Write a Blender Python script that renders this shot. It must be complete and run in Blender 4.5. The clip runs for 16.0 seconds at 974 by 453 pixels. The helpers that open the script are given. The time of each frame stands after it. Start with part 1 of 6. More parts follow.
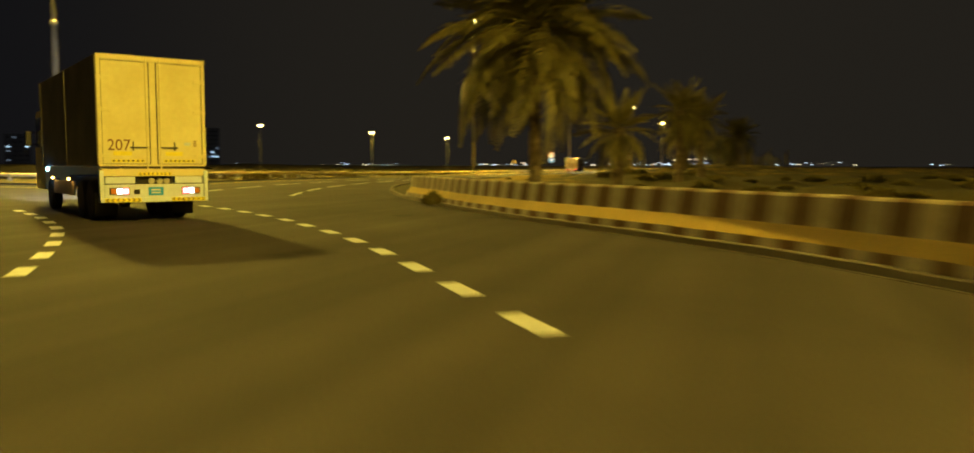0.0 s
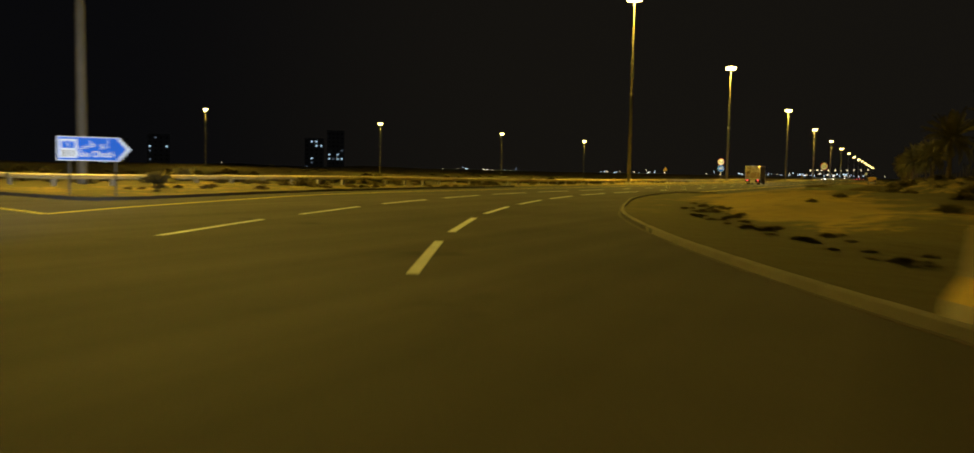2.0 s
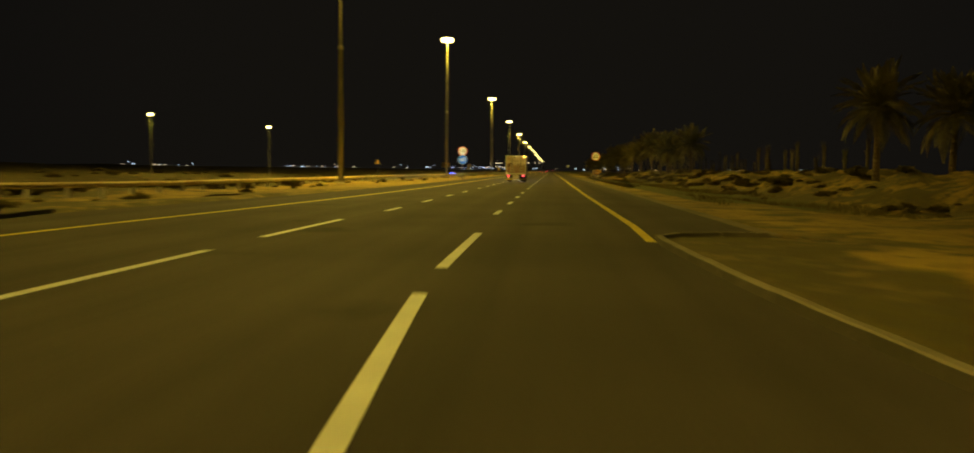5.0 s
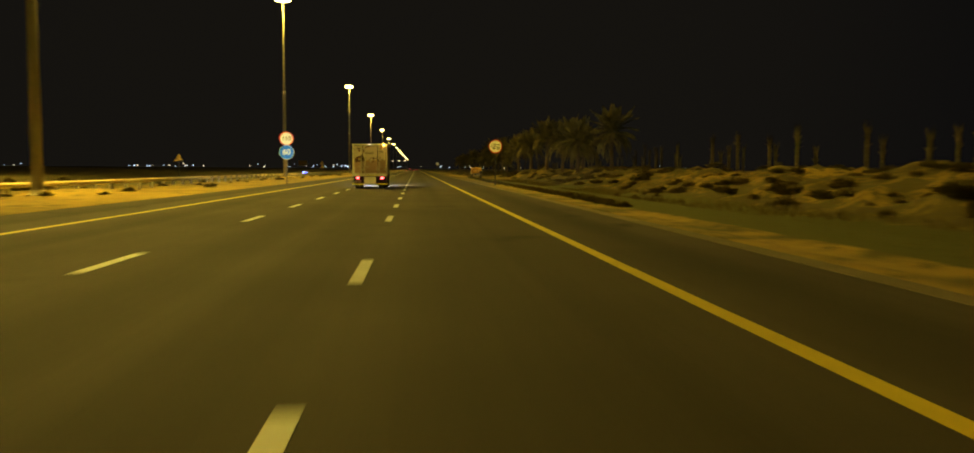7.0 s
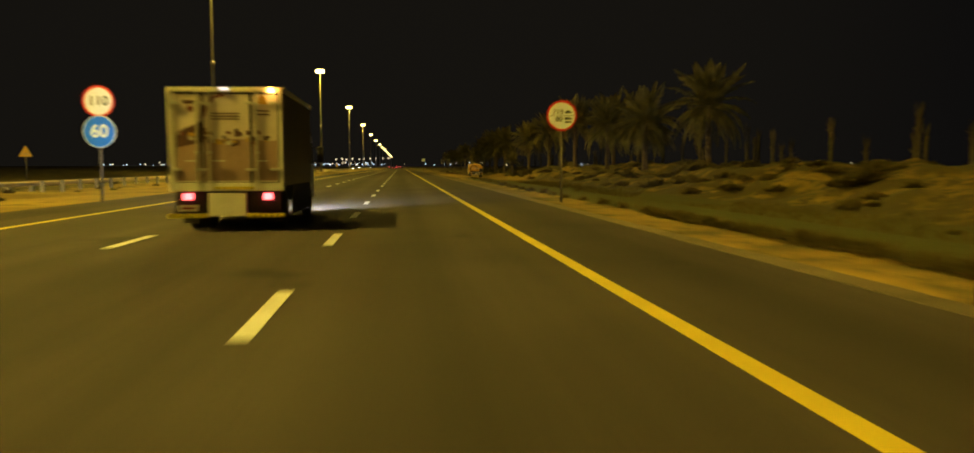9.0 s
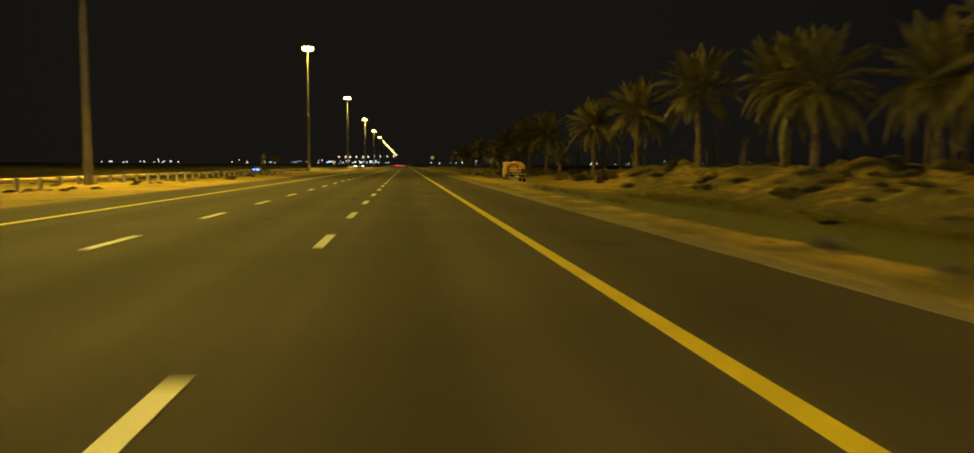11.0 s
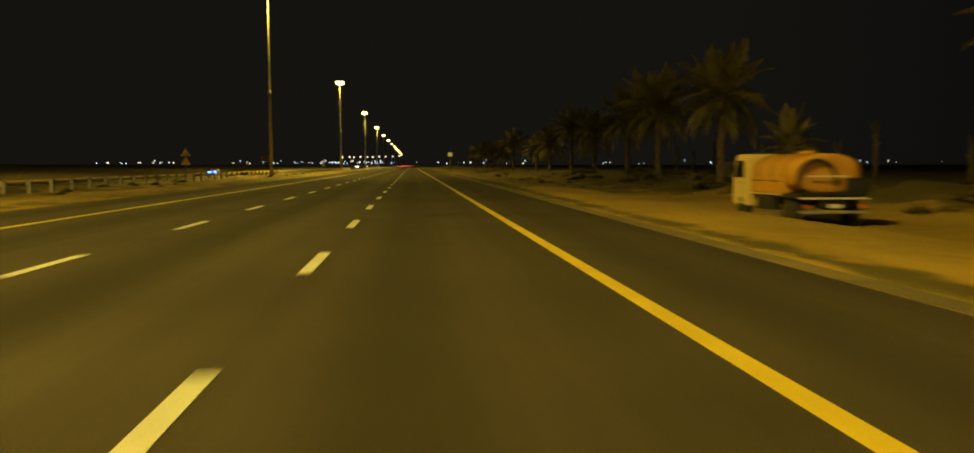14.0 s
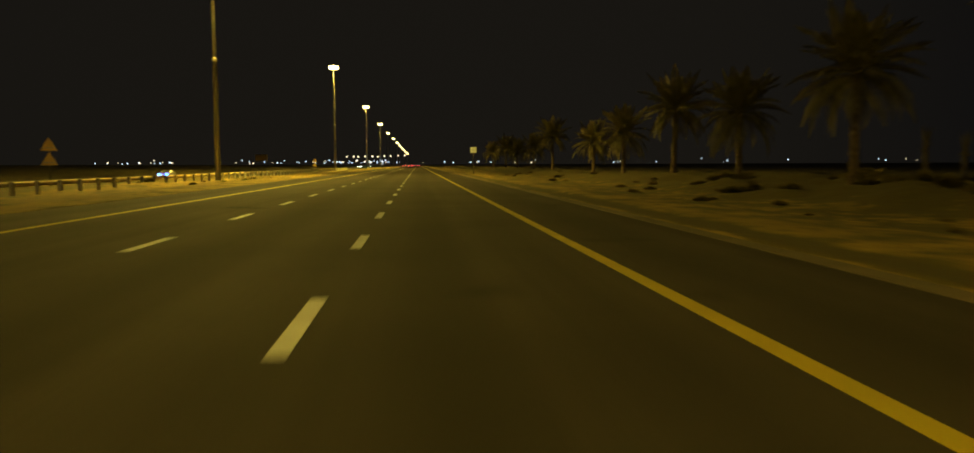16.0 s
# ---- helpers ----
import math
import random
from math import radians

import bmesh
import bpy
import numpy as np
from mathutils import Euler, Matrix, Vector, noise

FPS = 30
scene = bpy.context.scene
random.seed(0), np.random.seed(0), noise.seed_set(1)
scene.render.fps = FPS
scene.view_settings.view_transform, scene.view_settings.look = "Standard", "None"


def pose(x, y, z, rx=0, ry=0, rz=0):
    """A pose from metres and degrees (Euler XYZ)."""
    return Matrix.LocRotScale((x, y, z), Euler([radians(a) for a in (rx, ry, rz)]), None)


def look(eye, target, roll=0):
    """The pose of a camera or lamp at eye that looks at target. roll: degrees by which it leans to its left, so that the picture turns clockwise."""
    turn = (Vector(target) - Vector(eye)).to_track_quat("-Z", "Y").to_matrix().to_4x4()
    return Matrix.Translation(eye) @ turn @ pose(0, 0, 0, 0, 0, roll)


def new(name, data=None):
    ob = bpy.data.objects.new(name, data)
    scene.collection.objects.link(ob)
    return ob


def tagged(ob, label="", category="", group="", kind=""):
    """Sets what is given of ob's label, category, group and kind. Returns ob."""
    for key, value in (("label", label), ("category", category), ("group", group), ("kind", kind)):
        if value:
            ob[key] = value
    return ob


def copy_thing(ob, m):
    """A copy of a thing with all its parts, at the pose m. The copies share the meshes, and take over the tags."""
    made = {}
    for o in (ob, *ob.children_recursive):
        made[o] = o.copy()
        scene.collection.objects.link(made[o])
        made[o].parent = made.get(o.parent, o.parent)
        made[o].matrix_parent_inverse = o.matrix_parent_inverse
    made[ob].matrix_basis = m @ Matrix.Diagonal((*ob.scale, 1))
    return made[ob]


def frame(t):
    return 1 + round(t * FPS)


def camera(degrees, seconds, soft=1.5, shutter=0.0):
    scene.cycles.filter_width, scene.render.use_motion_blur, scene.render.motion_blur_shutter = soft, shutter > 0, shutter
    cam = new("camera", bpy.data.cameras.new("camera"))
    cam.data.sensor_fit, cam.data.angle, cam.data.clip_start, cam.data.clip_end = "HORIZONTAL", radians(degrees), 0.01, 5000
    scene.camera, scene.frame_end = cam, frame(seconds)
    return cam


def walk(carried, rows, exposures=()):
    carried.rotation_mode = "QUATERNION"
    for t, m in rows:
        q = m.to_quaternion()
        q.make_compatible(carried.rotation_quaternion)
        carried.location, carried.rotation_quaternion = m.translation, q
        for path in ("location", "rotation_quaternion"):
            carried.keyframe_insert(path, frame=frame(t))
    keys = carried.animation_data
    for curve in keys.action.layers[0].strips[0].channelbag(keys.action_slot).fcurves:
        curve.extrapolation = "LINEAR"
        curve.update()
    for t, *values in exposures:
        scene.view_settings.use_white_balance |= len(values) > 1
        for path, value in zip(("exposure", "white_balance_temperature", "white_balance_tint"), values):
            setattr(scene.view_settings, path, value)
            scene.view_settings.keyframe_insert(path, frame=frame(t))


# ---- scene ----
cam = camera(63.26, 16.0, soft=1.7, shutter=0.7)
EYE = 1.37
# seconds, x, y, heading to the left of +y, pitch, roll (degrees)
PATH = [
    (0.0, 28.55, 8.96, 18.46, -4.36, 0.05),
    (0.5, 25.31, 14.95, 23.76, -4.29, 0.49),
    (1.0, 21.73, 20.53, 27.07, -4.16, 0.84),
    (1.5, 17.98, 26.03, 27.61, -4.05, 1.01),
    (2.0, 13.96, 31.95, 26.91, -4.01, 1.12),
    (2.5, 10.15, 37.99, 25.00, -3.99, 1.08),
    (3.0, 6.65, 44.42, 21.78, -4.09, 1.19),
    (3.5, 3.56, 51.42, 17.55, -4.10, 1.22),
    (4.0, 1.08, 58.98, 13.05, -4.09, 1.27),
    (4.5, -0.75, 66.88, 8.63, -4.10, 1.06),
    (5.0, -1.96, 75.06, 4.58, -4.09, 0.63),
    (5.2, -2.43, 78.37, 2.98, -4.07, 0.78),
    (7.3, -2.93, 117.97, -5.64, -4.21, 0.18),
    (7.5, -2.85, 121.55, -5.87, -4.32, 0.14),
    (8.0, -2.64, 130.63, -6.18, -4.28, 0.05),
    (8.5, -2.49, 139.95, -6.24, -4.38, -0.03),
    (9.0, -2.38, 149.23, -6.23, -4.36, -0.08),
    (9.2, -2.31, 152.95, -6.19, -4.45, -0.12),
    (11.5, -2.20, 201.09, -5.85, -4.44, 0.27),
    (12.0, -2.19, 211.26, -5.74, -4.42, 0.15),
    (12.5, -2.20, 221.43, -5.70, -4.55, 0.14),
    (13.0, -2.17, 231.68, -5.55, -4.51, -0.18),
    (13.5, -2.23, 241.92, -5.51, -4.47, 0.05),
    (14.0, -2.29, 252.16, -5.43, -4.46, -0.06),
    (14.5, -2.35, 262.40, -5.34, -4.47, -0.05),
    (15.0, -2.42, 272.65, -5.20, -4.46, -0.02),
    (15.5, -2.54, 282.90, -5.18, -4.47, 0.17),
    (16.0, -2.63, 293.16, -5.00, -4.51, -0.22),
]


def stand(x, y, yaw, pitch, roll):
    a, b = radians(yaw), radians(pitch)
    ahead = Vector((-math.sin(a) * math.cos(b), math.cos(a) * math.cos(b), math.sin(b)))
    eye = Vector((x, y, EYE))
    return look(eye, eye + ahead, roll)


# the clip's own exposure falls as the car leaves the brightly lit junction
STOPS = [(0.0, 1.45), (0.5, 1.05), (1.0, 0.55), (1.5, 0.4), (2.0, 0.35), (3.5, 0.25), (5.0, 0.2), (7.5, 0.4), (9.0, 0.35), (11.5, 0.6), (12.5, 0.7), (13.5, 0.55), (14.5, 0.35), (15.5, 0.55), (16.0, 0.65)]
walk(cam, [(t, stand(*row)) for t, *row in PATH], STOPS)

# ---------------------------------------------------------------- night sky and lamps
world = bpy.data.worlds.new("night")
scene.world = world
world.use_nodes = True
sky = world.node_tree.nodes["Background"]
sky.inputs["Color"].default_value = (0.56, 0.58, 0.72, 1)
sky.inputs["Strength"].default_value = 0.006
# a warm lobe in the sky colour imitates lamp glare above the northern horizon
night = world.node_tree
way = night.nodes.new("ShaderNodeTexCoord")
axis = night.nodes.new("ShaderNodeVectorMath")
axis.operation = "DOT_PRODUCT"
axis.inputs[1].default_value = (-0.04, 0.994, 0.10)
night.links.new(way.outputs["Generated"], axis.inputs[0])
lobe = night.nodes.new("ShaderNodeMapRange")
lobe.interpolation_type = "SMOOTHERSTEP"
lobe.inputs["From Min"].default_value, lobe.inputs["From Max"].default_value = 0.60, 1.0
night.links.new(axis.outputs["Value"], lobe.inputs["Value"])
glow = night.nodes.new("ShaderNodeMix")
glow.data_type = "RGBA"
night.links.new(lobe.outputs["Result"], glow.inputs["Factor"])
glow.inputs["A"].default_value = (0.35, 0.35, 0.41, 1)
glow.inputs["B"].default_value = (0.95, 0.82, 0.62, 1)
night.links.new(glow.outputs["Result"], sky.inputs["Color"])
SODIUM = (1.0, 0.705, 0.085)
MAST_WATTS = 98000
STREET_WATTS = 9000

# ---------------------------------------------------------------- material helpers


def material(name, colour, rough=0.8, metal=0.0, second=None, scale=4.0, fine=40.0, bump=0.0, spread=0.25, emit=None, power=0.0, coat=0.0, random_tint=0.0, detail=6.0):
    m = bpy.data.materials.new(name)
    m.use_nodes = True
    n, links = m.node_tree.nodes, m.node_tree.links
    bsdf = n["Principled BSDF"]
    bsdf.inputs["Roughness"].default_value = rough
    bsdf.inputs["Metallic"].default_value = metal
    bsdf.inputs["Coat Weight"].default_value = coat
    place = n.new("ShaderNodeTexCoord")
    big = n.new("ShaderNodeTexNoise")
    big.inputs["Scale"].default_value = scale
    big.inputs["Detail"].default_value = detail
    small = n.new("ShaderNodeTexNoise")
    small.inputs["Scale"].default_value = fine
    small.inputs["Detail"].default_value = 4.0
    links.new(place.outputs["Object"], big.inputs["Vector"])
    links.new(place.outputs["Object"], small.inputs["Vector"])
    ramp = n.new("ShaderNodeValToRGB")
    ramp.color_ramp.elements[0].position, ramp.color_ramp.elements[1].position = 0.32, 0.68
    other = second or tuple(c * (1 - spread) for c in colour)
    ramp.color_ramp.elements[0].color = (*other, 1)
    ramp.color_ramp.elements[1].color = (*colour, 1)
    links.new(big.outputs["Fac"], ramp.inputs["Fac"])
    mix = n.new("ShaderNodeMix")
    mix.data_type, mix.blend_type = "RGBA", "MULTIPLY"
    mix.inputs["Factor"].default_value = 1.0
    grain = n.new("ShaderNodeMapRange")
    grain.inputs["To Min"].default_value, grain.inputs["To Max"].default_value = 1 - spread, 1 + spread * 0.6
    links.new(small.outputs["Fac"], grain.inputs["Value"])
    links.new(ramp.outputs["Color"], mix.inputs["A"])
    links.new(grain.outputs["Result"], mix.inputs["B"])
    last = mix.outputs["Result"]
    if random_tint:
        info = n.new("ShaderNodeObjectInfo")
        spread_map = n.new("ShaderNodeMapRange")
        spread_map.inputs["To Min"].default_value, spread_map.inputs["To Max"].default_value = 1 - random_tint, 1 + random_tint
        links.new(info.outputs["Random"], spread_map.inputs["Value"])
        tint = n.new("ShaderNodeMix")
        tint.data_type, tint.blend_type = "RGBA", "MULTIPLY"
        tint.inputs["Factor"].default_value = 1.0
        links.new(last, tint.inputs["A"])
        links.new(spread_map.outputs["Result"], tint.inputs["B"])
        last = tint.outputs["Result"]
    links.new(last, bsdf.inputs["Base Color"])
    if bump:
        b = n.new("ShaderNodeBump")
        b.inputs["Strength"].default_value = bump
        b.inputs["Distance"].default_value = 0.02
        links.new(small.outputs["Fac"], b.inputs["Height"])
        links.new(b.outputs["Normal"], bsdf.inputs["Normal"])
    if emit:
        bsdf.inputs["Emission Color"].default_value = (*emit, 1)
        bsdf.inputs["Emission Strength"].default_value = power
    return m


def sand_material():
    """Pale desert sand, trodden brown beside the roads, broken by ragged patches of dry olive growth; attributes say where."""
    m = material("desert_sand", (0.38, 0.262, 0.044), 0.95, second=(0.24, 0.165, 0.030), scale=0.16, fine=1.6, bump=0.6, spread=0.36)
    n, links = m.node_tree.nodes, m.node_tree.links
    bsdf = n["Principled BSDF"]
    bsdf.inputs["Normal"].links[0].from_node.inputs["Distance"].default_value = 0.10
    place = n.new("ShaderNodeTexCoord")

    def noise_at(scale, detail, rough):
        tex = n.new("ShaderNodeTexNoise")
        tex.inputs["Scale"].default_value, tex.inputs["Detail"].default_value, tex.inputs["Roughness"].default_value = scale, detail, rough
        links.new(place.outputs["Object"], tex.inputs["Vector"])
        return tex.outputs["Fac"]

    def attribute(name):
        at = n.new("ShaderNodeAttribute")
        at.attribute_name = name
        return at.outputs["Fac"]

    def over(below, above, socket, lo, hi):
        ramp = n.new("ShaderNodeMapRange")
        ramp.interpolation_type = "SMOOTHSTEP"
        ramp.inputs["From Min"].default_value, ramp.inputs["From Max"].default_value = lo, hi
        links.new(socket, ramp.inputs["Value"])
        mix = n.new("ShaderNodeMix")
        mix.data_type = "RGBA"
        links.new(ramp.outputs["Result"], mix.inputs["Factor"])
        links.new(below, mix.inputs["A"])
        if isinstance(above, tuple):
            mix.inputs["B"].default_value = (*above, 1)
        else:
            links.new(above, mix.inputs["B"])
        return mix.outputs["Result"]

    def plus(x, y, k=1.0):
        sum_node = n.new("ShaderNodeMath")
        sum_node.operation = "MULTIPLY_ADD"
        links.new(x, sum_node.inputs[0])
        sum_node.inputs[1].default_value = k
        links.new(y, sum_node.inputs[2])
        return sum_node.outputs["Value"]

    last = bsdf.inputs["Base Color"].links[0].from_socket
    # soil packed by wheels and feet, with loose sand blown over it
    soil = n.new("ShaderNodeRGB")
    soil.outputs[0].default_value = (0.215, 0.152, 0.048, 1)
    soil = over(soil.outputs[0], (0.145, 0.104, 0.038), noise_at(0.9, 8.0, 0.65), 0.35, 0.65)
    last = over(last, soil, plus(noise_at(0.8, 8.0, 0.6), attribute("packed"), 0.7), 0.72, 1.12)
    growth = attribute("growth")
    for scale, lo, hi, tone in ((0.42, 0.47, 0.63, (0.092, 0.076, 0.016)), (1.7, 0.52, 0.68, (0.080, 0.066, 0.022))):
        last = over(last, tone, plus(noise_at(scale, 8.0, 0.58), growth), lo, hi)
    # short olive grass of the watered strip
    last = over(last, (0.075, 0.078, 0.012), plus(noise_at(0.5, 8.0, 0.6), attribute("lawn"), 0.8), 0.75, 1.15)
    links.new(last, bsdf.inputs["Base Color"])
    return m


def asphalt_material():
    m = material("asphalt", (0.086, 0.074, 0.066), 0.88, second=(0.058, 0.050, 0.046), scale=0.22, fine=26.0, bump=0.35, spread=0.30)
    n, links = m.node_tree.nodes, m.node_tree.links
    bsdf = n["Principled BSDF"]
    bsdf.inputs["Specular IOR Level"].default_value = 0.3
    # long tyre-polished streaks along the carriageway
    place = n.new("ShaderNodeTexCoord")
    stretch = n.new("ShaderNodeMapping")
    stretch.inputs["Scale"].default_value = (0.9, 0.012, 1)
    streak = n.new("ShaderNodeTexNoise")
    streak.inputs["Scale"].default_value, streak.inputs["Detail"].default_value = 1.0, 5.0
    links.new(place.outputs["Object"], stretch.inputs["Vector"])
    links.new(stretch.outputs["Vector"], streak.inputs["Vector"])
    rng = n.new("ShaderNodeMapRange")
    rng.inputs["From Min"].default_value, rng.inputs["From Max"].default_value = 0.3, 0.7
    rng.inputs["To Min"].default_value, rng.inputs["To Max"].default_value = 0.62, 1.15
    links.new(streak.outputs["Fac"], rng.inputs["Value"])
    mix = n.new("ShaderNodeMix")
    mix.data_type, mix.blend_type = "RGBA", "MULTIPLY"
    mix.inputs["Factor"].default_value = 1.0
    old = bsdf.inputs["Base Color"].links[0].from_socket
    links.new(old, mix.inputs["A"])
    links.new(rng.outputs["Result"], mix.inputs["B"])
    # a darker oily band down the middle of each lane of the straight
    axes = n.new("ShaderNodeSeparateXYZ")
    links.new(place.outputs["Object"], axes.inputs["Vector"])
    wander = n.new("ShaderNodeMath")
    wander.operation = "MULTIPLY_ADD"
    links.new(streak.outputs["Fac"], wander.inputs[0])
    wander.inputs[1].default_value = 0.9
    links.new(axes.outputs["X"], wander.inputs[2])
    fold = n.new("ShaderNodeMath")
    fold.operation = "PINGPONG"
    links.new(wander.outputs["Value"], fold.inputs[0])
    fold.inputs[1].default_value = 1.825
    middle = n.new("ShaderNodeMapRange")
    middle.interpolation_type = "SMOOTHSTEP"
    middle.inputs["From Min"].default_value, middle.inputs["From Max"].default_value = 0.8, 1.7
    links.new(fold.outputs["Value"], middle.inputs["Value"])
    straight = n.new("ShaderNodeMapRange")
    straight.inputs["From Min"].default_value, straight.inputs["From Max"].default_value = 100, 130
    straight.inputs["To Max"].default_value = 0.42
    links.new(axes.outputs["Y"], straight.inputs["Value"])
    oily = n.new("ShaderNodeMath")
    oily.operation = "MULTIPLY"
    links.new(middle.outputs["Result"], oily.inputs[0])
    links.new(straight.outputs["Result"], oily.inputs[1])
    band = n.new("ShaderNodeMix")
    band.data_type = "RGBA"
    links.new(oily.outputs["Value"], band.inputs["Factor"])
    links.new(mix.outputs["Result"], band.inputs["A"])
    band.inputs["B"].default_value = (0.016, 0.015, 0.014, 1)
    stain = n.new("ShaderNodeTexNoise")
    stain.inputs["Scale"].default_value, stain.inputs["Detail"].default_value = 0.33, 6.0
    links.new(place.outputs["Object"], stain.inputs["Vector"])
    spot = n.new("ShaderNodeMapRange")
    spot.inputs["From Min"].default_value, spot.inputs["From Max"].default_value = 0.64, 0.72
    spot.inputs["To Min"].default_value, spot.inputs["To Max"].default_value = 1.0, 0.45
    links.new(stain.outputs["Fac"], spot.inputs["Value"])
    oil = n.new("ShaderNodeMix")
    oil.data_type, oil.blend_type = "RGBA", "MULTIPLY"
    oil.inputs["Factor"].default_value = 1.0
    links.new(band.outputs["Result"], oil.inputs["A"])
    links.new(spot.outputs["Result"], oil.inputs["B"])
    links.new(oil.outputs["Result"], bsdf.inputs["Base Color"])
    return m


SAND = sand_material()
ASPHALT = asphalt_material()
WHITE_LINE = material("white_road_paint", (0.76, 0.78, 0.84), 0.6, scale=1.5, fine=30, spread=0.22, bump=0.2)
YELLOW_LINE = material("yellow_road_paint", (0.78, 0.62, 0.05), 0.6, scale=1.5, fine=30, spread=0.22, bump=0.2)
CONCRETE = material("pale_concrete", (0.42, 0.40, 0.36), 0.9, scale=2.0, fine=25, spread=0.25, bump=0.3, random_tint=0.12)
EDGING = material("dusty_edging_concrete", (0.19, 0.155, 0.10), 0.95, second=(0.13, 0.105, 0.07), scale=1.1, fine=14, spread=0.3, bump=0.3, random_tint=0.2)
KERB_PALE = material("dusty_kerb_concrete", (0.30, 0.27, 0.22), 0.92, second=(0.19, 0.165, 0.125), scale=1.6, fine=18, spread=0.25, bump=0.3, random_tint=0.15)
KERB_FACE = material("dark_face_concrete", (0.10, 0.086, 0.066), 0.92, second=(0.05, 0.044, 0.036), scale=1.6, fine=18, spread=0.3, bump=0.3, random_tint=0.2)
GUTTER = material("grimy_gutter_concrete", (0.125, 0.10, 0.078), 0.95, second=(0.085, 0.07, 0.056), scale=0.7, fine=14, spread=0.3, bump=0.3, random_tint=0.15)
KERB_DARK = material("dark_kerb_stone", (0.05, 0.048, 0.045), 0.85, scale=2.0, fine=25, spread=0.3, bump=0.3, random_tint=0.2)
BARRIER_WHITE = material("weathered_white_paint", (0.62, 0.55, 0.42), 0.85, second=(0.44, 0.37, 0.26), scale=2.2, fine=18, spread=0.25, bump=0.3, random_tint=0.1)
# lamplight on the barrier's sloped faces, put into a brighter yellow
TOE_LIT = material("lit_slope_yellow", (0.72, 0.52, 0.14), 0.85, second=(0.60, 0.42, 0.11), scale=2.2, fine=18, spread=0.25, bump=0.3, random_tint=0.08)
BARRIER_BROWN = material("faded_red_brown_paint", (0.23, 0.145, 0.085), 0.85, second=(0.15, 0.092, 0.052), scale=2.2, fine=18, spread=0.3, bump=0.3, random_tint=0.15)
RAIL = material("dusty_pale_rail_paint", (0.74, 0.64, 0.38), 0.8, second=(0.56, 0.47, 0.26), scale=1.4, fine=14, spread=0.2)
STEEL = material("galvanised_steel", (0.40, 0.38, 0.34), 0.6, 0.25, scale=3.0, fine=30, spread=0.15)
POST = material("dusty_post_steel", (0.13, 0.12, 0.10), 0.7, 0.1, scale=2.0, fine=20, spread=0.25)
POLE = material("painted_mast_steel", (0.22, 0.21, 0.19), 0.55, 0.3, scale=1.2, fine=20, spread=0.2)
DARK_STEEL = material("dark_steel", (0.045, 0.045, 0.05), 0.5, 0.4, scale=4.0, fine=30, spread=0.3)
RUBBER = material("tyre_rubber", (0.040, 0.036, 0.030), 0.85, scale=8.0, fine=60, spread=0.3)
LAMP = material("sodium_lamp", (0.9, 0.8, 0.6), 0.4, emit=(1.0, 0.76, 0.24), power=12.0)
TRUNK = material("palm_trunk_bark", (0.15, 0.115, 0.075), 0.95, second=(0.085, 0.065, 0.042), scale=5.0, fine=26, spread=0.3, bump=0.6)
FROND = material("palm_frond_green", (0.17, 0.148, 0.034), 0.65, second=(0.105, 0.096, 0.024), scale=1.3, fine=12, spread=0.3)
SCRUB = material("dry_desert_scrub", (0.160, 0.132, 0.036), 0.9, second=(0.092, 0.078, 0.022), scale=2.0, fine=12, spread=0.35)
SIGN_BLUE = material("blue_sign_sheet", (0.001, 0.165, 1.0), 0.7, scale=2.0, fine=20, spread=0.08)
SIGN_WHITE = material("white_sign_sheet", (0.78, 0.86, 1.0), 0.4, scale=2.0, fine=20, spread=0.06)
SIGN_RED = material("red_sign_sheet", (0.55, 0.02, 0.015), 0.4, scale=2.0, fine=20, spread=0.08)
SIGN_YELLOW = material("yellow_sign_sheet", (0.70, 0.45, 0.06), 0.5, scale=2.0, fine=20, spread=0.12)
SIGN_BLACK = material("black_sign_sheet", (0.02, 0.02, 0.02), 0.5, scale=2.0, fine=20, spread=0.1)

# ---------------------------------------------------------------- mesh helpers


def finish(name, bm, mat, smooth=False):
    me = bpy.data.meshes.new(name)
    bm.normal_update()
    bm.to_mesh(me)
    bm.free()
    if smooth:
        me.shade_smooth()
    for one in (mat if isinstance(mat, (list, tuple)) else [mat]):
        me.materials.append(one)
    return me


def thing(name, label, category, m=None, group="", kind=""):
    ob = new(name)
    ob.empty_display_size = 0.3
    ob.matrix_basis = m or Matrix()
    return tagged(ob, label, category, group, kind)


def part(name, bm, mat, parent, label="", smooth=False, m=None):
    ob = new(name, finish(name, bm, mat, smooth))
    ob.parent = parent
    if m is not None:
        ob.matrix_basis = m
    return tagged(ob, label)


def piece(name, mesh, parent, m, label=""):
    ob = new(name, mesh)
    ob.parent = parent
    ob.matrix_basis = m
    return tagged(ob, label)


def box(bm, x0, x1, y0, y1, z0, z1, bevel=0.0, taper=0.0):
    made = bmesh.ops.create_cube(bm, size=1.0)["verts"]
    for v in made:
        k = 1 - taper if v.co.z > 0 else 1
        v.co = Vector(((x0 + x1) / 2 + v.co.x * (x1 - x0) * k, (y0 + y1) / 2 + v.co.y * (y1 - y0) * k, (z0 + z1) / 2 + v.co.z * (z1 - z0)))
    if bevel:
        edges = list({e for v in made for e in v.link_edges})
        bmesh.ops.bevel(bm, geom=edges, offset=bevel, segments=2, affect="EDGES", profile=0.6)
    return bm


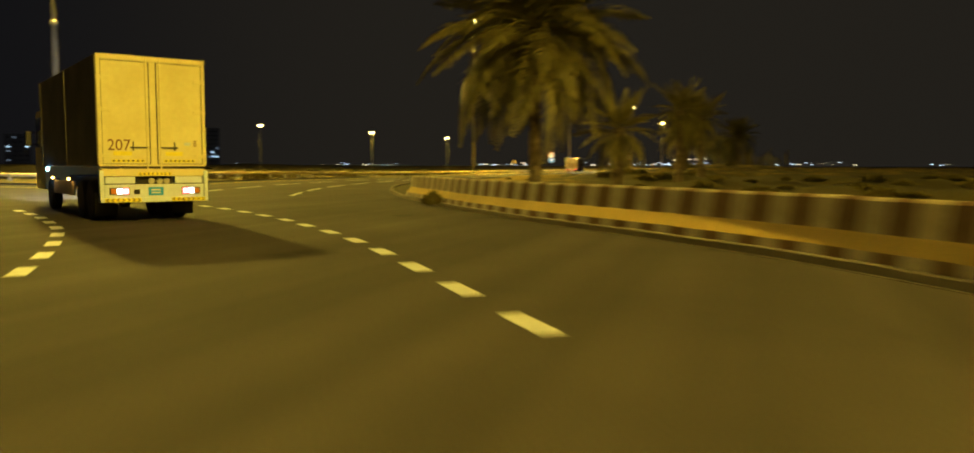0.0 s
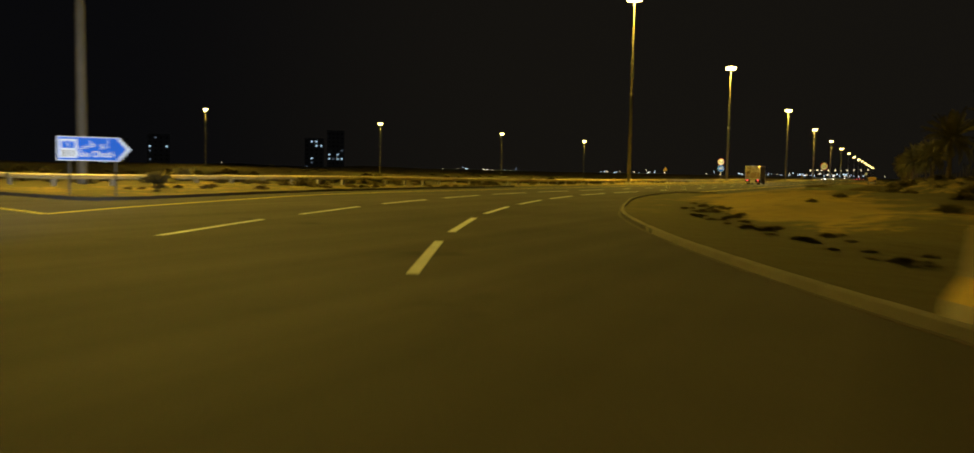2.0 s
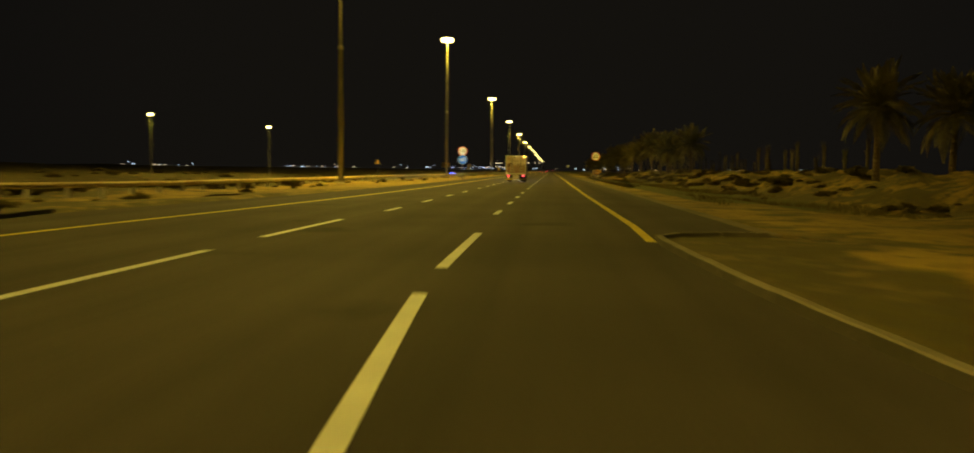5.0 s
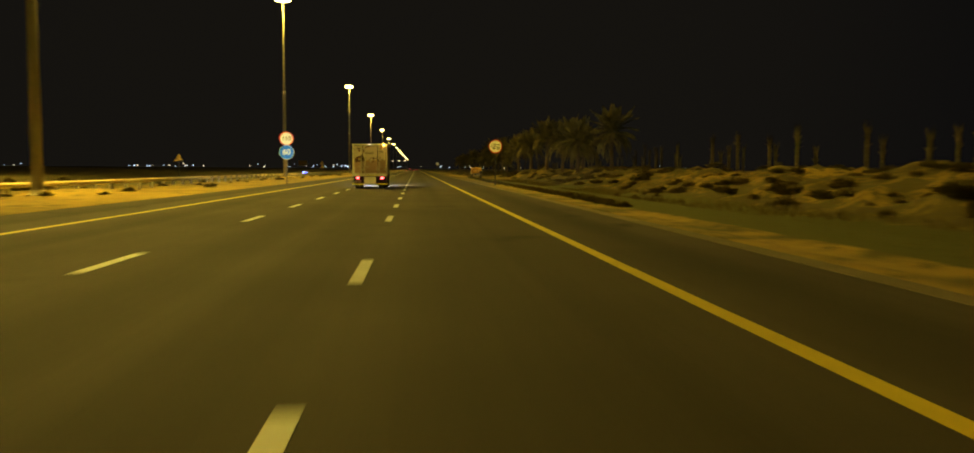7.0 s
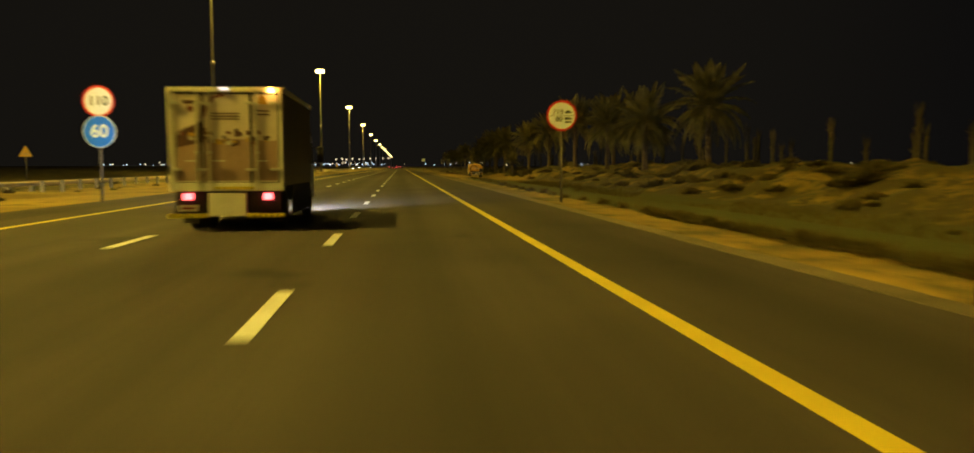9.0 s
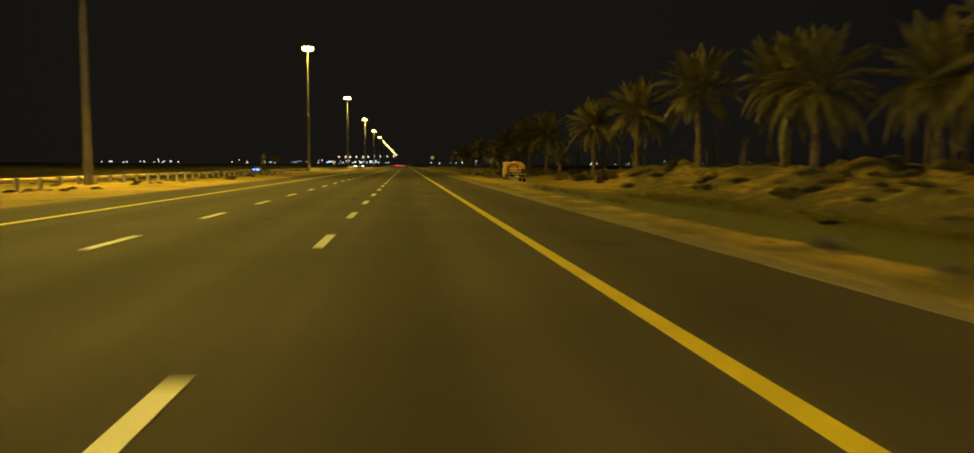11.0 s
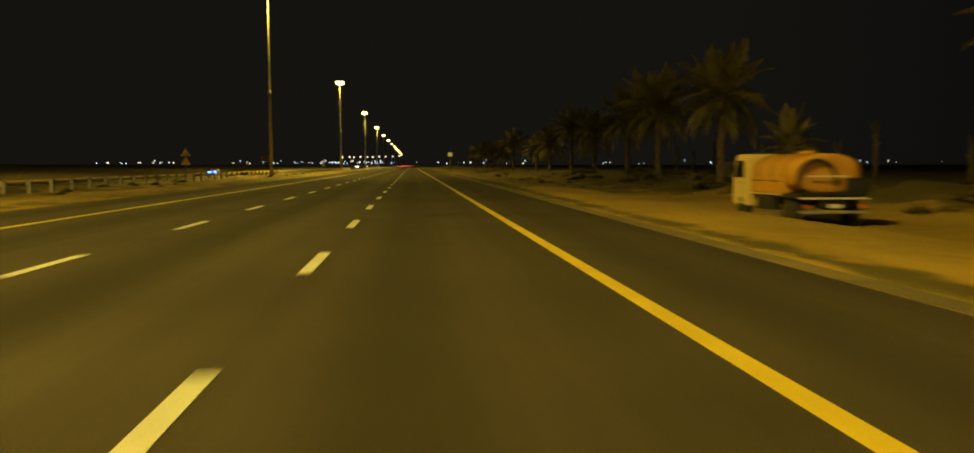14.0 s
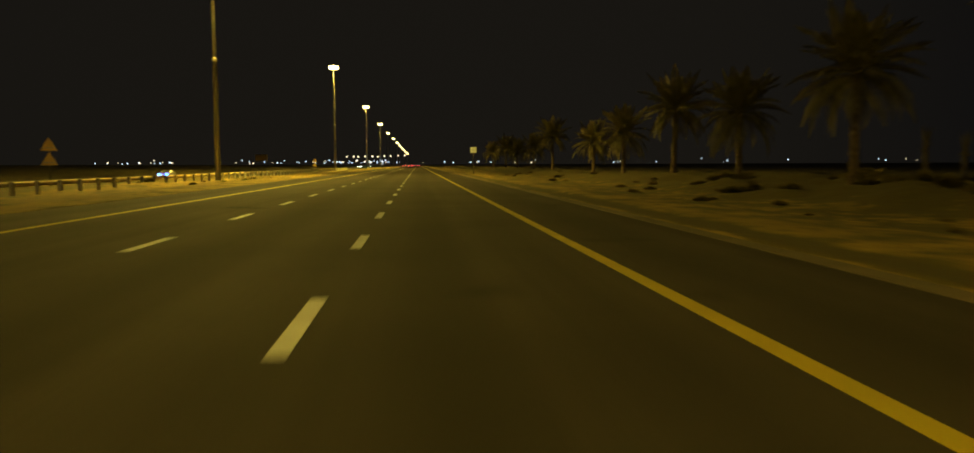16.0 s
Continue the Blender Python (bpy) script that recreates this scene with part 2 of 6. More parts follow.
def boxed(*a, **k):
    return box(bmesh.new(), *a, **k)


def tube(bm, a, b, r0, r1=None, sides=12, caps=True):
    a, b = Vector(a), Vector(b)
    r1 = r0 if r1 is None else r1
    turn = (b - a).to_track_quat("Z", "Y").to_matrix()
    rings = []
    for c, r in ((a, r0), (b, r1)):
        rings.append([bm.verts.new(c + turn @ Vector((r * math.cos(2 * math.pi * i / sides), r * math.sin(2 * math.pi * i / sides), 0))) for i in range(sides)])
    for i in range(sides):
        bm.faces.new((rings[0][i], rings[0][(i + 1) % sides], rings[1][(i + 1) % sides], rings[1][i]))
    if caps:
        bm.faces.new(rings[0][::-1]), bm.faces.new(rings[1])
    return bm


def lathe(bm, profile, sides=20, m=None):
    """A turned body about z from (radius, height) pairs."""
    m = m or Matrix()
    rings = [[bm.verts.new(m @ Vector((max(r, 1e-4) * math.cos(2 * math.pi * i / sides), max(r, 1e-4) * math.sin(2 * math.pi * i / sides), z))) for i in range(sides)] for r, z in profile]
    for lo, hi in zip(rings, rings[1:]):
        for i in range(sides):
            bm.faces.new((lo[i], lo[(i + 1) % sides], hi[(i + 1) % sides], hi[i]))
    bm.faces.new(rings[0][::-1]), bm.faces.new(rings[-1])
    return bm


def plate(bm, outline, y0, y1):
    """A plate in the x-z plane, from y0 to y1, given its outline."""
    front = [bm.verts.new((x, y0, z)) for x, z in outline]
    back = [bm.verts.new((x, y1, z)) for x, z in outline]
    bm.faces.new(front), bm.faces.new(back[::-1])
    for i in range(len(outline)):
        j = (i + 1) % len(outline)
        bm.faces.new((front[j], front[i], back[i], back[j]))
    bmesh.ops.recalc_face_normals(bm, faces=bm.faces[:])
    return bm


def round_outline(r, cx=0.0, cz=0.0, sides=40):
    return [(cx + r * math.cos(2 * math.pi * i / sides), cz + r * math.sin(2 * math.pi * i / sides)) for i in range(sides)]


def lettering(text, size, mat, parent, m, name="letter", thick=0.002, label="", bold=0.0):
    """Raised letters, each a part of its own."""
    curve = bpy.data.curves.new(name, "FONT")
    curve.body, curve.size, curve.extrude, curve.offset = text, size, thick, bold * size
    curve.align_x, curve.align_y = "CENTER", "CENTER"
    tmp = bpy.data.objects.new(name, curve)
    scene.collection.objects.link(tmp)
    bpy.context.view_layer.update()
    me = bpy.data.meshes.new_from_object(tmp.evaluated_get(bpy.context.evaluated_depsgraph_get()))
    bpy.data.objects.remove(tmp)
    # group the loose pieces that overlap along x into letters
    whole = bmesh.new()
    whole.from_mesh(me)
    bmesh.ops.remove_doubles(whole, verts=whole.verts[:], dist=1e-5)
    left, pieces = set(whole.verts), []
    while left:
        stack, island = [left.pop()], set()
        while stack:
            v = stack.pop()
            island.add(v)
            for e in v.link_edges:
                o = e.other_vert(v)
                if o in left:
                    left.discard(o)
                    stack.append(o)
        pieces.append((min(v.co.x for v in island), max(v.co.x for v in island), island))
    groups = []
    for lo, hi, island in sorted(pieces, key=lambda p: p[0]):
        if groups and lo < groups[-1][1] - 0.02 * size:
            groups[-1] = (groups[-1][0], max(hi, groups[-1][1]), groups[-1][2] | island)
        else:
            groups.append((lo, hi, island))
    made = []
    for lo, hi, island in groups:
        bm = bmesh.new()
        index = {v: bm.verts.new(v.co) for v in sorted(island, key=lambda q: q.index)}
        for f in whole.faces:
            if f.verts[0] in index:
                bm.faces.new([index[v] for v in f.verts])
        made.append(part(name, bm, mat, parent, label, m=m))
    whole.free()
    return made


def along(points, step):
    """Places every step metres along a polyline: (point, heading)."""
    out, carry = [], 0.0
    for a, b in zip(points, points[1:]):
        a, b = Vector(a).to_2d(), Vector(b).to_2d()
        length = (b - a).length
        if length < 1e-6:
            continue
        d = carry
        while d < length:
            out.append((a.lerp(b, d / length), math.atan2(b.y - a.y, b.x - a.x)))
            d += step
        carry = d - length
    return out


def smooth_line(points, per=6):
    """A Catmull-Rom line through the points."""
    p = [Vector(q) for q in points]
    p = [p[0] * 2 - p[1]] + p + [p[-1] * 2 - p[-2]]
    out = []
    for i in range(1, len(p) - 2):
        for k in range(per):
            t = k / per
            out.append(0.5 * (2 * p[i] + (p[i + 1] - p[i - 1]) * t + (2 * p[i - 1] - 5 * p[i] + 4 * p[i + 1] - p[i + 2]) * t * t + (3 * p[i] - p[i - 1] - 3 * p[i + 1] + p[i + 2]) * t ** 3))
    out.append(p[-2])
    return out


def offset_line(line, d):
    """The line moved d metres to its right."""
    out = []
    for i, q in enumerate(line):
        a, b = line[max(i - 1, 0)], line[min(i + 1, len(line) - 1)]
        t = (b - a).normalized()
        out.append(q + Vector((t.y, -t.x)) * d)
    return out


def sweep(bm, line, profile, close=False):
    """A profile of (offset to the right, height) pairs drawn along a line."""
    rings = []
    for i, q in enumerate(line):
        a, b = line[max(i - 1, 0)], line[min(i + 1, len(line) - 1)]
        t = (b - a).normalized()
        r = Vector((t.y, -t.x))
        rings.append([bm.verts.new((q.x + r.x * o, q.y + r.y * o, z)) for o, z in profile])
    n = len(profile)
    for lo, hi in zip(rings, rings[1:]):
        for j in range(n if close else n - 1):
            bm.faces.new((lo[j], lo[(j + 1) % n], hi[(j + 1) % n], hi[j]))
    if close:
        bm.faces.new(rings[0]), bm.faces.new(rings[-1][::-1])
    bmesh.ops.recalc_face_normals(bm, faces=bm.faces[:])
    return bm


# ---------------------------------------------------------------- plan of the roads
KERB = smooth_line([(46.36, -12.0), (40.75, 1.0), (35.33, 10.7), (31.47, 17.6), (29.3, 21.0), (26.68, 24.2), (23.1, 28.1), (19.75, 32.3), (17.14, 36.1), (14.24, 40.3), (11.28, 45.5),
                    (8.9, 50.4), (6.54, 56.0), (4.92, 61.0), (3.50, 66.2), (2.06, 71.8), (0.97, 78.0), (0.37, 84.0), (0.09, 89.6)])
KERB_RETURN = KERB + smooth_line([(0.11, 90.4), (0.42, 91.2), (1.2, 91.8), (2.9, 92.0)], 4)
EDGE = 2.75
LEFT_YELLOW = smooth_line([(-6.0, 45.3), (-7.5, 48.9), (-9.2, 54.1), (-10.3, 57.8), (-11.5, 62.0), (-12.4, 67.5), (-12.75, 74.0), (-12.6, 81.0), (-12.5, 91.0), (-12.0, 101.0), (-11.5, 117.0), (-11.3, 130.0), (-11.2, 145.0), (-11.2, 170.0)])
LEFT_KERB = smooth_line([(-62, 60), (-34.4, 54.6), (-23.3, 52.7), (-17.0, 51.7), (-12.9, 51.1), (-11.9, 52.0), (-12.3, 54.8), (-13.2, 58.3), (-14.1, 62.0), (-14.9, 66.8), (-15.4, 72.0), (-15.7, 79.0), (-15.55, 87.0), (-15.7, 93.0), (-16.1, 96.2)])
FAR = 3200.0
ROAD = ([tuple(q) for q in KERB_RETURN] + [(EDGE + 0.15, 92.6), (EDGE, 93.0), (EDGE, FAR), (-14.3, FAR), (-14.3, 150), (-14.8, 115), (-15.9, 100)]
        + [tuple(q) for q in reversed(LEFT_KERB)] + [(-62, 14), (-42, -46), (28, -56)])


def inside_road(px, py):
    """Signed distance in metres to the edge of the asphalt: negative on it."""
    poly = np.array(ROAD)
    a, b = poly, np.roll(poly, -1, 0)
    best = np.full(px.shape, 1e9)
    odd = np.zeros(px.shape, bool)
    for (x0, y0), (x1, y1) in zip(a, b):
        dx, dy = x1 - x0, y1 - y0
        t = np.clip(((px - x0) * dx + (py - y0) * dy) / (dx * dx + dy * dy + 1e-12), 0, 1)
        best = np.minimum(best, np.hypot(px - x0 - t * dx, py - y0 - t * dy))
        cross = (y0 > py) != (y1 > py)
        with np.errstate(divide="ignore", invalid="ignore"):
            odd ^= cross & (px < x0 + (py - y0) * dx / (dy if dy else 1e-12))
    return np.where(odd, -best, best)


def wave(px, py, size, seed):
    """Smooth noise of about -1 to 1 from a few turned sine fields."""
    rng = np.random.RandomState(seed)
    total = np.zeros(px.shape)
    for _ in range(7):
        a, k, p = rng.uniform(0, math.pi), rng.uniform(0.6, 1.7) * 2 * math.pi / size, rng.uniform(0, 6.28)
        total += np.sin((px * math.cos(a) + py * math.sin(a)) * k + p + 1.3 * np.sin((px * math.sin(a) - py * math.cos(a)) * k * 0.7 + p * 2))
    return total / 4.0


def step_up(v, lo, hi):
    t = np.clip((v - lo) / (hi - lo), 0, 1)
    return t * t * (3 - 2 * t)


def ground_height(px, py):
    d = inside_road(px, py)
    rough = wave(px, py, 26, 3) * 0.16 + wave(px, py, 9, 5) * 0.10 + wave(px, py, 4.2, 8) * 0.06
    right = step_up(px, 3.0, 6.0) * step_up(py, 82, 112)
    dip = -0.40 * step_up(px, 4, 8)
    mound = 1.5 * step_up(px, 12.4, 20.5) * (1 - 0.25 * step_up(px, 24, 38))
    mound = mound + step_up(px, 13.2, 16.5) * (1 - 0.6 * step_up(px, 26, 38)) * (0.26 * wave(px, py, 15, 11) + 0.34 * wave(px, py, 6.5, 13) + 0.34 * np.maximum(0, wave(px, py, 3.4, 29)) ** 0.8)
    left = step_up(-px, 64, 150) * (1.4 + 0.7 * wave(px, py, 60, 21)) * (1 - step_up(-px, 260, 500))
    low = -0.33 * step_up(-px, 15.5, 18) * (1 - step_up(-px, 90, 130)) * step_up(py, 70, 130) - 0.75 * step_up(-px, 33, 42) * (1 - step_up(-px, 61, 70)) * step_up(py, 70, 130)
    calm = 1 - 0.8 * step_up(px, 7, 9) * (1 - step_up(px, 12, 14))
    z = rough * calm + low + right * (dip + mound * (1 - 0.55 * step_up(py, 254, 270))) + left
    slip = step_up(px, 3.0, 9.0) * (1 - step_up(py, 82, 112)) * step_up(d, 2.5, 9)
    z = z + slip * (0.10 + 0.25 * step_up(py, 46, 66) + (0.12 + 0.2 * step_up(py, 46, 66)) * wave(px, py, 13, 17))
    z = z - 1.3 * step_up(px, 14, 22) * step_up(d, 1.8, 7.0) * (1 - step_up(py, 42, 60))
    z = z * step_up(d, 0.6, 6.0) + 0.02 * step_up(d, 0.0, 1.5)
    z = np.where(d < 1.2, -0.16, z)
    return z * (1 - 0.8 * step_up(np.hypot(px, py - 150), 900, 1600))


def set_growth(me):
    """Where dry growth and painted-in shade (-0.2 bare sand, 0.2 thick), packed soil (0 to 1) and short grass (0 to 1)
    stand.
    """
    co = np.empty(len(me.vertices) * 3)
    me.vertices.foreach_get("co", co)
    px, py = co[0::3], co[1::3]
    d = inside_road(px, py)
    slip = (px > -2) * (1 - step_up(py, 88, 96))
    right = (px > -2) * step_up(py, 88, 96)
    band = 0.10 * step_up(px, 4.2, 6.0) * (1 - step_up(px, 13.5, 16)) * step_up(py, 108, 128) * (1 - step_up(py, 240, 258))
    bare = -0.22 * step_up(px, 2.5, 5) * (1 - step_up(px, 14, 17)) * step_up(py, 244, 262) * (1 - step_up(py, 286, 304))
    crest = 0.055 * step_up(px, 12.5, 15) + 0.10 * step_up(px, 14.5, 18) * step_up(py, 244, 262)
    late = 0.07 * step_up(px, 4.5, 7.5) * step_up(py, 290, 306)
    # shadow strip beside the edging, coloured in through the growth mask
    foot = 0.20 * step_up(px, 3.15, 3.4) * (1 - step_up(px, 3.9, 4.6)) * step_up(py, 226, 246)
    # dark scrub behind the barrier, thickened to paint the unlit land darker
    dark = 0.22 * step_up(px, 3, 6) * (1 - step_up(py, 48, 60))
    patch = -0.12 * slip * step_up(d, 3.6, 5.0) * (1 - step_up(d, 8.0, 11.0)) * step_up(py, 50, 60) * (1 - step_up(py, 78, 88))
    near = 0.12 * slip * (1 - step_up(d, 2.0, 3.0))
    fringe = 0.32 * slip * step_up(d, 2.2, 2.7) * (1 - step_up(d, 3.3, 4.0)) * step_up(py, 42, 48) * (1 - step_up(py, 66, 74))
    behind = 0.16 * slip * step_up(d, 10.0, 15.0) * step_up(py, 46, 60)
    strip = (-0.07 + 0.07 * step_up(py, 262, 300)) * step_up(-px, 12, 13) * (1 - step_up(-px, 24.5, 27)) * step_up(py, 105, 130)
    corner = 0.10 * step_up(-px, 12, 14) * (1 - step_up(-px, 20, 25)) * (1 - step_up(py, 105, 130))
    beyond = 0.13 * step_up(-px, 26, 30) + 0.08 * step_up(-px, 22, 26) * (1 - step_up(py, 90, 110))
    values = {"growth": band + bare + late + crest + foot + dark + patch + near + fringe + behind + strip + corner + beyond,
              "packed": slip * (1 - step_up(d, 2.2, 3.2)) + right * (0.55 + 0.2 * step_up(py, 172, 190) - 0.25 * step_up(py, 240, 255)) * (1 - step_up(d, 0.9, 2.0)),
              "lawn": right * step_up(d, 1.6, 2.4) * (1 - step_up(px, 10.5, 16.0)) * step_up(py, 104, 120) * (1 - step_up(py, 228, 250))}
    for name, value in values.items():
        at = me.attributes.new(name, "FLOAT", "POINT")
        at.data.foreach_set("value", np.asarray(value, np.float32))


def ground_at(x, y):
    return float(ground_height(np.array([float(x)]), np.array([float(y)]))[0])


def grid_steps(lo, hi, fine, far, growth):
    inner = list(np.arange(lo, hi + 1e-6, fine))
    up, d = [], fine
    while inner[-1] + sum(up) < far:
        d *= growth
        up.append(d)
    right = list(inner[-1] + np.cumsum(up))
    left = list(inner[0] - np.cumsum(up))[::-1]
    return np.array(left + inner + right)


def build_ground():
    gx = grid_steps(-34, 40, 0.62, 4200, 1.22)
    gy = grid_steps(-30, 360, 0.9, 4500, 1.2)
    px, py = np.meshgrid(gx, gy)
    pz = ground_height(px.ravel(), py.ravel()).reshape(px.shape)
    verts = np.stack([px.ravel(), py.ravel(), pz.ravel()], -1)
    w = len(gx)
    faces = [(j * w + i, j * w + i + 1, (j + 1) * w + i + 1, (j + 1) * w + i) for j in range(len(gy) - 1) for i in range(w - 1)]
    me = bpy.data.meshes.new("ground")
    me.from_pydata(verts.tolist(), [], faces)
    me.shade_smooth()
    me.materials.append(SAND)
    set_growth(me)
    return tagged(new("ground", me), "uneven yellow-brown desert sand with patches of dry growth", "sand", kind="structure")


ground = build_ground()


def build_road():
    bm = bmesh.new()
    top = [bm.verts.new((x, y, 0)) for x, y in ROAD]
    face = bm.faces.new(top)
    if face.normal.z < 0:
        face.normal_flip()
    bmesh.ops.triangulate(bm, faces=[face])
    bm.normal_update()
    for f in bm.faces:
        if f.normal.z < 0:
            f.normal_flip()
    low = [bm.verts.new((x, y, -0.3)) for x, y in ROAD]
    n = len(top)
    for i in range(n):
        bm.faces.new((top[i], top[(i + 1) % n], low[(i + 1) % n], low[i]))
    ob = new("road", finish("road", bm, ASPHALT))
    return tagged(ob, "worn dark grey asphalt carriageway with painted lane lines", "road", kind="structure")


road = build_road()

bm = box(bmesh.new(), -58.0, -44.0, 70.0, FAR, -1.4, -0.86)
tagged(new("road_opposite", finish("road_opposite", bm, ASPHALT)), "dark asphalt carriageway beyond the sandy median", "road", kind="structure")

# sandy verges that meet the kerbs and the asphalt edge
RIGHT_EDGE = [Vector((EDGE, 92.2 + 4 * i)) for i in range(90)] + [Vector((EDGE, 452 + 60 * i)) for i in range(40)]
LEFT_EDGE = [Vector((-14.8, 115.0)), Vector((-14.3, 150.0))] + [Vector((-14.3, 165.0 + 15 * i)) for i in range(30)]
verge_lines = (("verge_slip", offset_line(KERB + [Vector((0.1, 91.9))], 0.115), 0.05), ("verge_left", offset_line(LEFT_KERB, -0.075), 0.115), ("verge_right", offset_line(RIGHT_EDGE, 0.42), 0.0), ("verge_median", LEFT_EDGE, 0.0))
for name, line, top in verge_lines:
    side = -1 if name in ("verge_left", "verge_median") else 1
    bm = bmesh.new()
    sweep(bm, line, [(0, top - 0.2), (0, top), (side * 0.4, top), (side * 0.8, top - 0.01), (side * 1.3, top * 0.8), (side * 1.8, top * 0.6), (side * 2.4, top * 0.45), (side * 3.0, top * 0.3), (side * 4.6, -0.05), (side * 7.0, -0.5)])
    for v in bm.verts:
        if v.co.z > -0.3:
            v.co.z += 0.02 * noise.noise(v.co * 0.8)
    me = finish(name, bm, SAND, True)
    set_growth(me)
    tagged(new(name, me), "sandy roadside verge beside the asphalt", "verge", kind="structure")


# ---------------------------------------------------------------- road markings
def stripe_mesh(name, length, width, mat):
    bm = bmesh.new()
    box(bm, -width / 2, width / 2, -length / 2, length / 2, 0.0, 0.006)
    return finish(name, bm, mat)


def dashes(name, line, first, dash, cycle, width, mat, last=1e9):
    """Dashes along a line, each bent with it."""
    lengths = [0.0]
    for a, b in zip(line, line[1:]):
        lengths.append(lengths[-1] + (b - a).length)

    def at(s):
        s = min(max(s, 0), lengths[-1])
        i = max(k for k in range(len(lengths) - 1) if lengths[k] <= s) if s > 0 else 0
        span = lengths[i + 1] - lengths[i]
        return line[i].lerp(line[i + 1], (s - lengths[i]) / span if span else 0)

    s = first
    while s + dash < min(lengths[-1], last):
        bm = bmesh.new()
        pts = [at(s + dash * k / 4) for k in range(5)]
        sweep(bm, pts, [(-width / 2, 0.001), (-width / 2, 0.006), (width / 2, 0.006), (width / 2, 0.001)])
        part(name, bm, mat, road)
        s += cycle


def line_strip(name, line, width, mat, label=""):
    bm = bmesh.new()
    sweep(bm, line, [(-width / 2, 0.001), (-width / 2, 0.005), (width / 2, 0.005), (width / 2, 0.001)])
    return part(name, bm, mat, road, label)


LANE_1 = smooth_line([(8.44, 40.68), (6.26, 45.10), (5.34, 47.19), (3.22, 52.29), (2.42, 54.53), (0.73, 59.83), (0.09, 62.18), (-1.21, 67.57), (-1.69, 69.86), (-2.65, 75.59), (-2.95, 77.94), (-3.38, 83.60), (-3.46, 85.86), (-3.51, 92.13)])
LANE_2 = smooth_line([(1.38, 42.70), (-0.54, 47.61), (-1.37, 50.08), (-3.09, 55.31), (-3.84, 57.85), (-5.09, 63.22), (-5.62, 65.68), (-6.58, 71.39), (-6.93, 73.84), (-7.38, 79.54), (-7.59, 82.07), (-7.58, 87.63), (-7.62, 90.17), (-7.56, 95.89)])


def dashes_between(line, spans, width):
    """Dashes on a bent line, each given by where it begins and ends along y."""
    ys = [q.y for q in line]
    for y0, y1 in spans:
        bm = bmesh.new()
        pts = [Vector((float(np.interp(y0 + (y1 - y0) * k / 5, ys, [q.x for q in line])), y0 + (y1 - y0) * k / 5)) for k in range(6)]
        sweep(bm, pts, [(-width / 2, 0.001), (-width / 2, 0.006), (width / 2, 0.006), (width / 2, 0.001)])
        part("lane_dash", bm, WHITE_LINE, road)


dashes_between(LANE_1, ((40.7, 45.1), (47.2, 52.3), (54.5, 59.8), (62.2, 67.6), (69.9, 75.6), (77.9, 83.6), (85.9, 92.1)), 0.17)
dashes_between(LANE_2, ((42.7, 47.6), (50.1, 55.3), (57.9, 63.2), (65.7, 71.4), (73.8, 79.5), (82.1, 87.6), (90.2, 95.9)), 0.17)
short_dash = stripe_mesh("lane_dash", 2.4, 0.17, WHITE_LINE)
for x in (-3.65, -7.3):
    for first, step, count in ((99.4 if x > -5 else 100.5, 7.5, 4), (133.07, 7.507, 9), (203.7, 7.32, 60)):
        for k in range(count):
            piece("lane_dash", short_dash, road, pose(x, first + 1.2 + step * k, 0))
GIVE_WAY = smooth_line([(28.00, 13.91), (25.49, 17.17), (24.22, 18.82), (22.92, 20.46), (21.47, 22.18), (20.10, 23.65), (18.65, 25.09), (17.06, 26.65), (15.58, 27.92), (13.99, 29.22), (12.22, 30.57), (10.65, 31.65), (8.91, 32.79), (7.14, 33.85), (5.48, 34.75), (3.60, 35.73), (2.02, 36.45), (0.22, 37.17), (-1.90, 38.05)])
GIVE_WAY_2 = smooth_line([(20.9, 15.2), (19.6, 16.7), (18.4, 18.1), (17.1, 19.5), (15.6, 21.0), (14.1, 22.4), (10.5, 25.2), (6.6, 27.8)])
dashes("block_mark", GIVE_WAY, 1.582, 0.95, 2.057, 0.24, WHITE_LINE)
dashes("block_mark", GIVE_WAY_2, 1.5, 0.95, 2.02, 0.24, WHITE_LINE)
line_strip("edge_line", [Vector((0.02, 90.6)), Vector((0.12, 95)), Vector((0.08, 104)), Vector((0.0, 120)), Vector((0, 140)), Vector((0, FAR))], 0.2, YELLOW_LINE, "bright yellow edge line")
line_strip("edge_line", LEFT_YELLOW + [Vector((-11.2, FAR))], 0.2, YELLOW_LINE, "yellow edge line")
line_strip("edge_line", smooth_line([(-6.0, 45.3), (-7.6, 45.75), (-12.9, 46.9), (-18.7, 48.0), (-42, 52.4)]), 0.2, YELLOW_LINE, "yellow edge line")

# ---------------------------------------------------------------- kerbs and edging stones


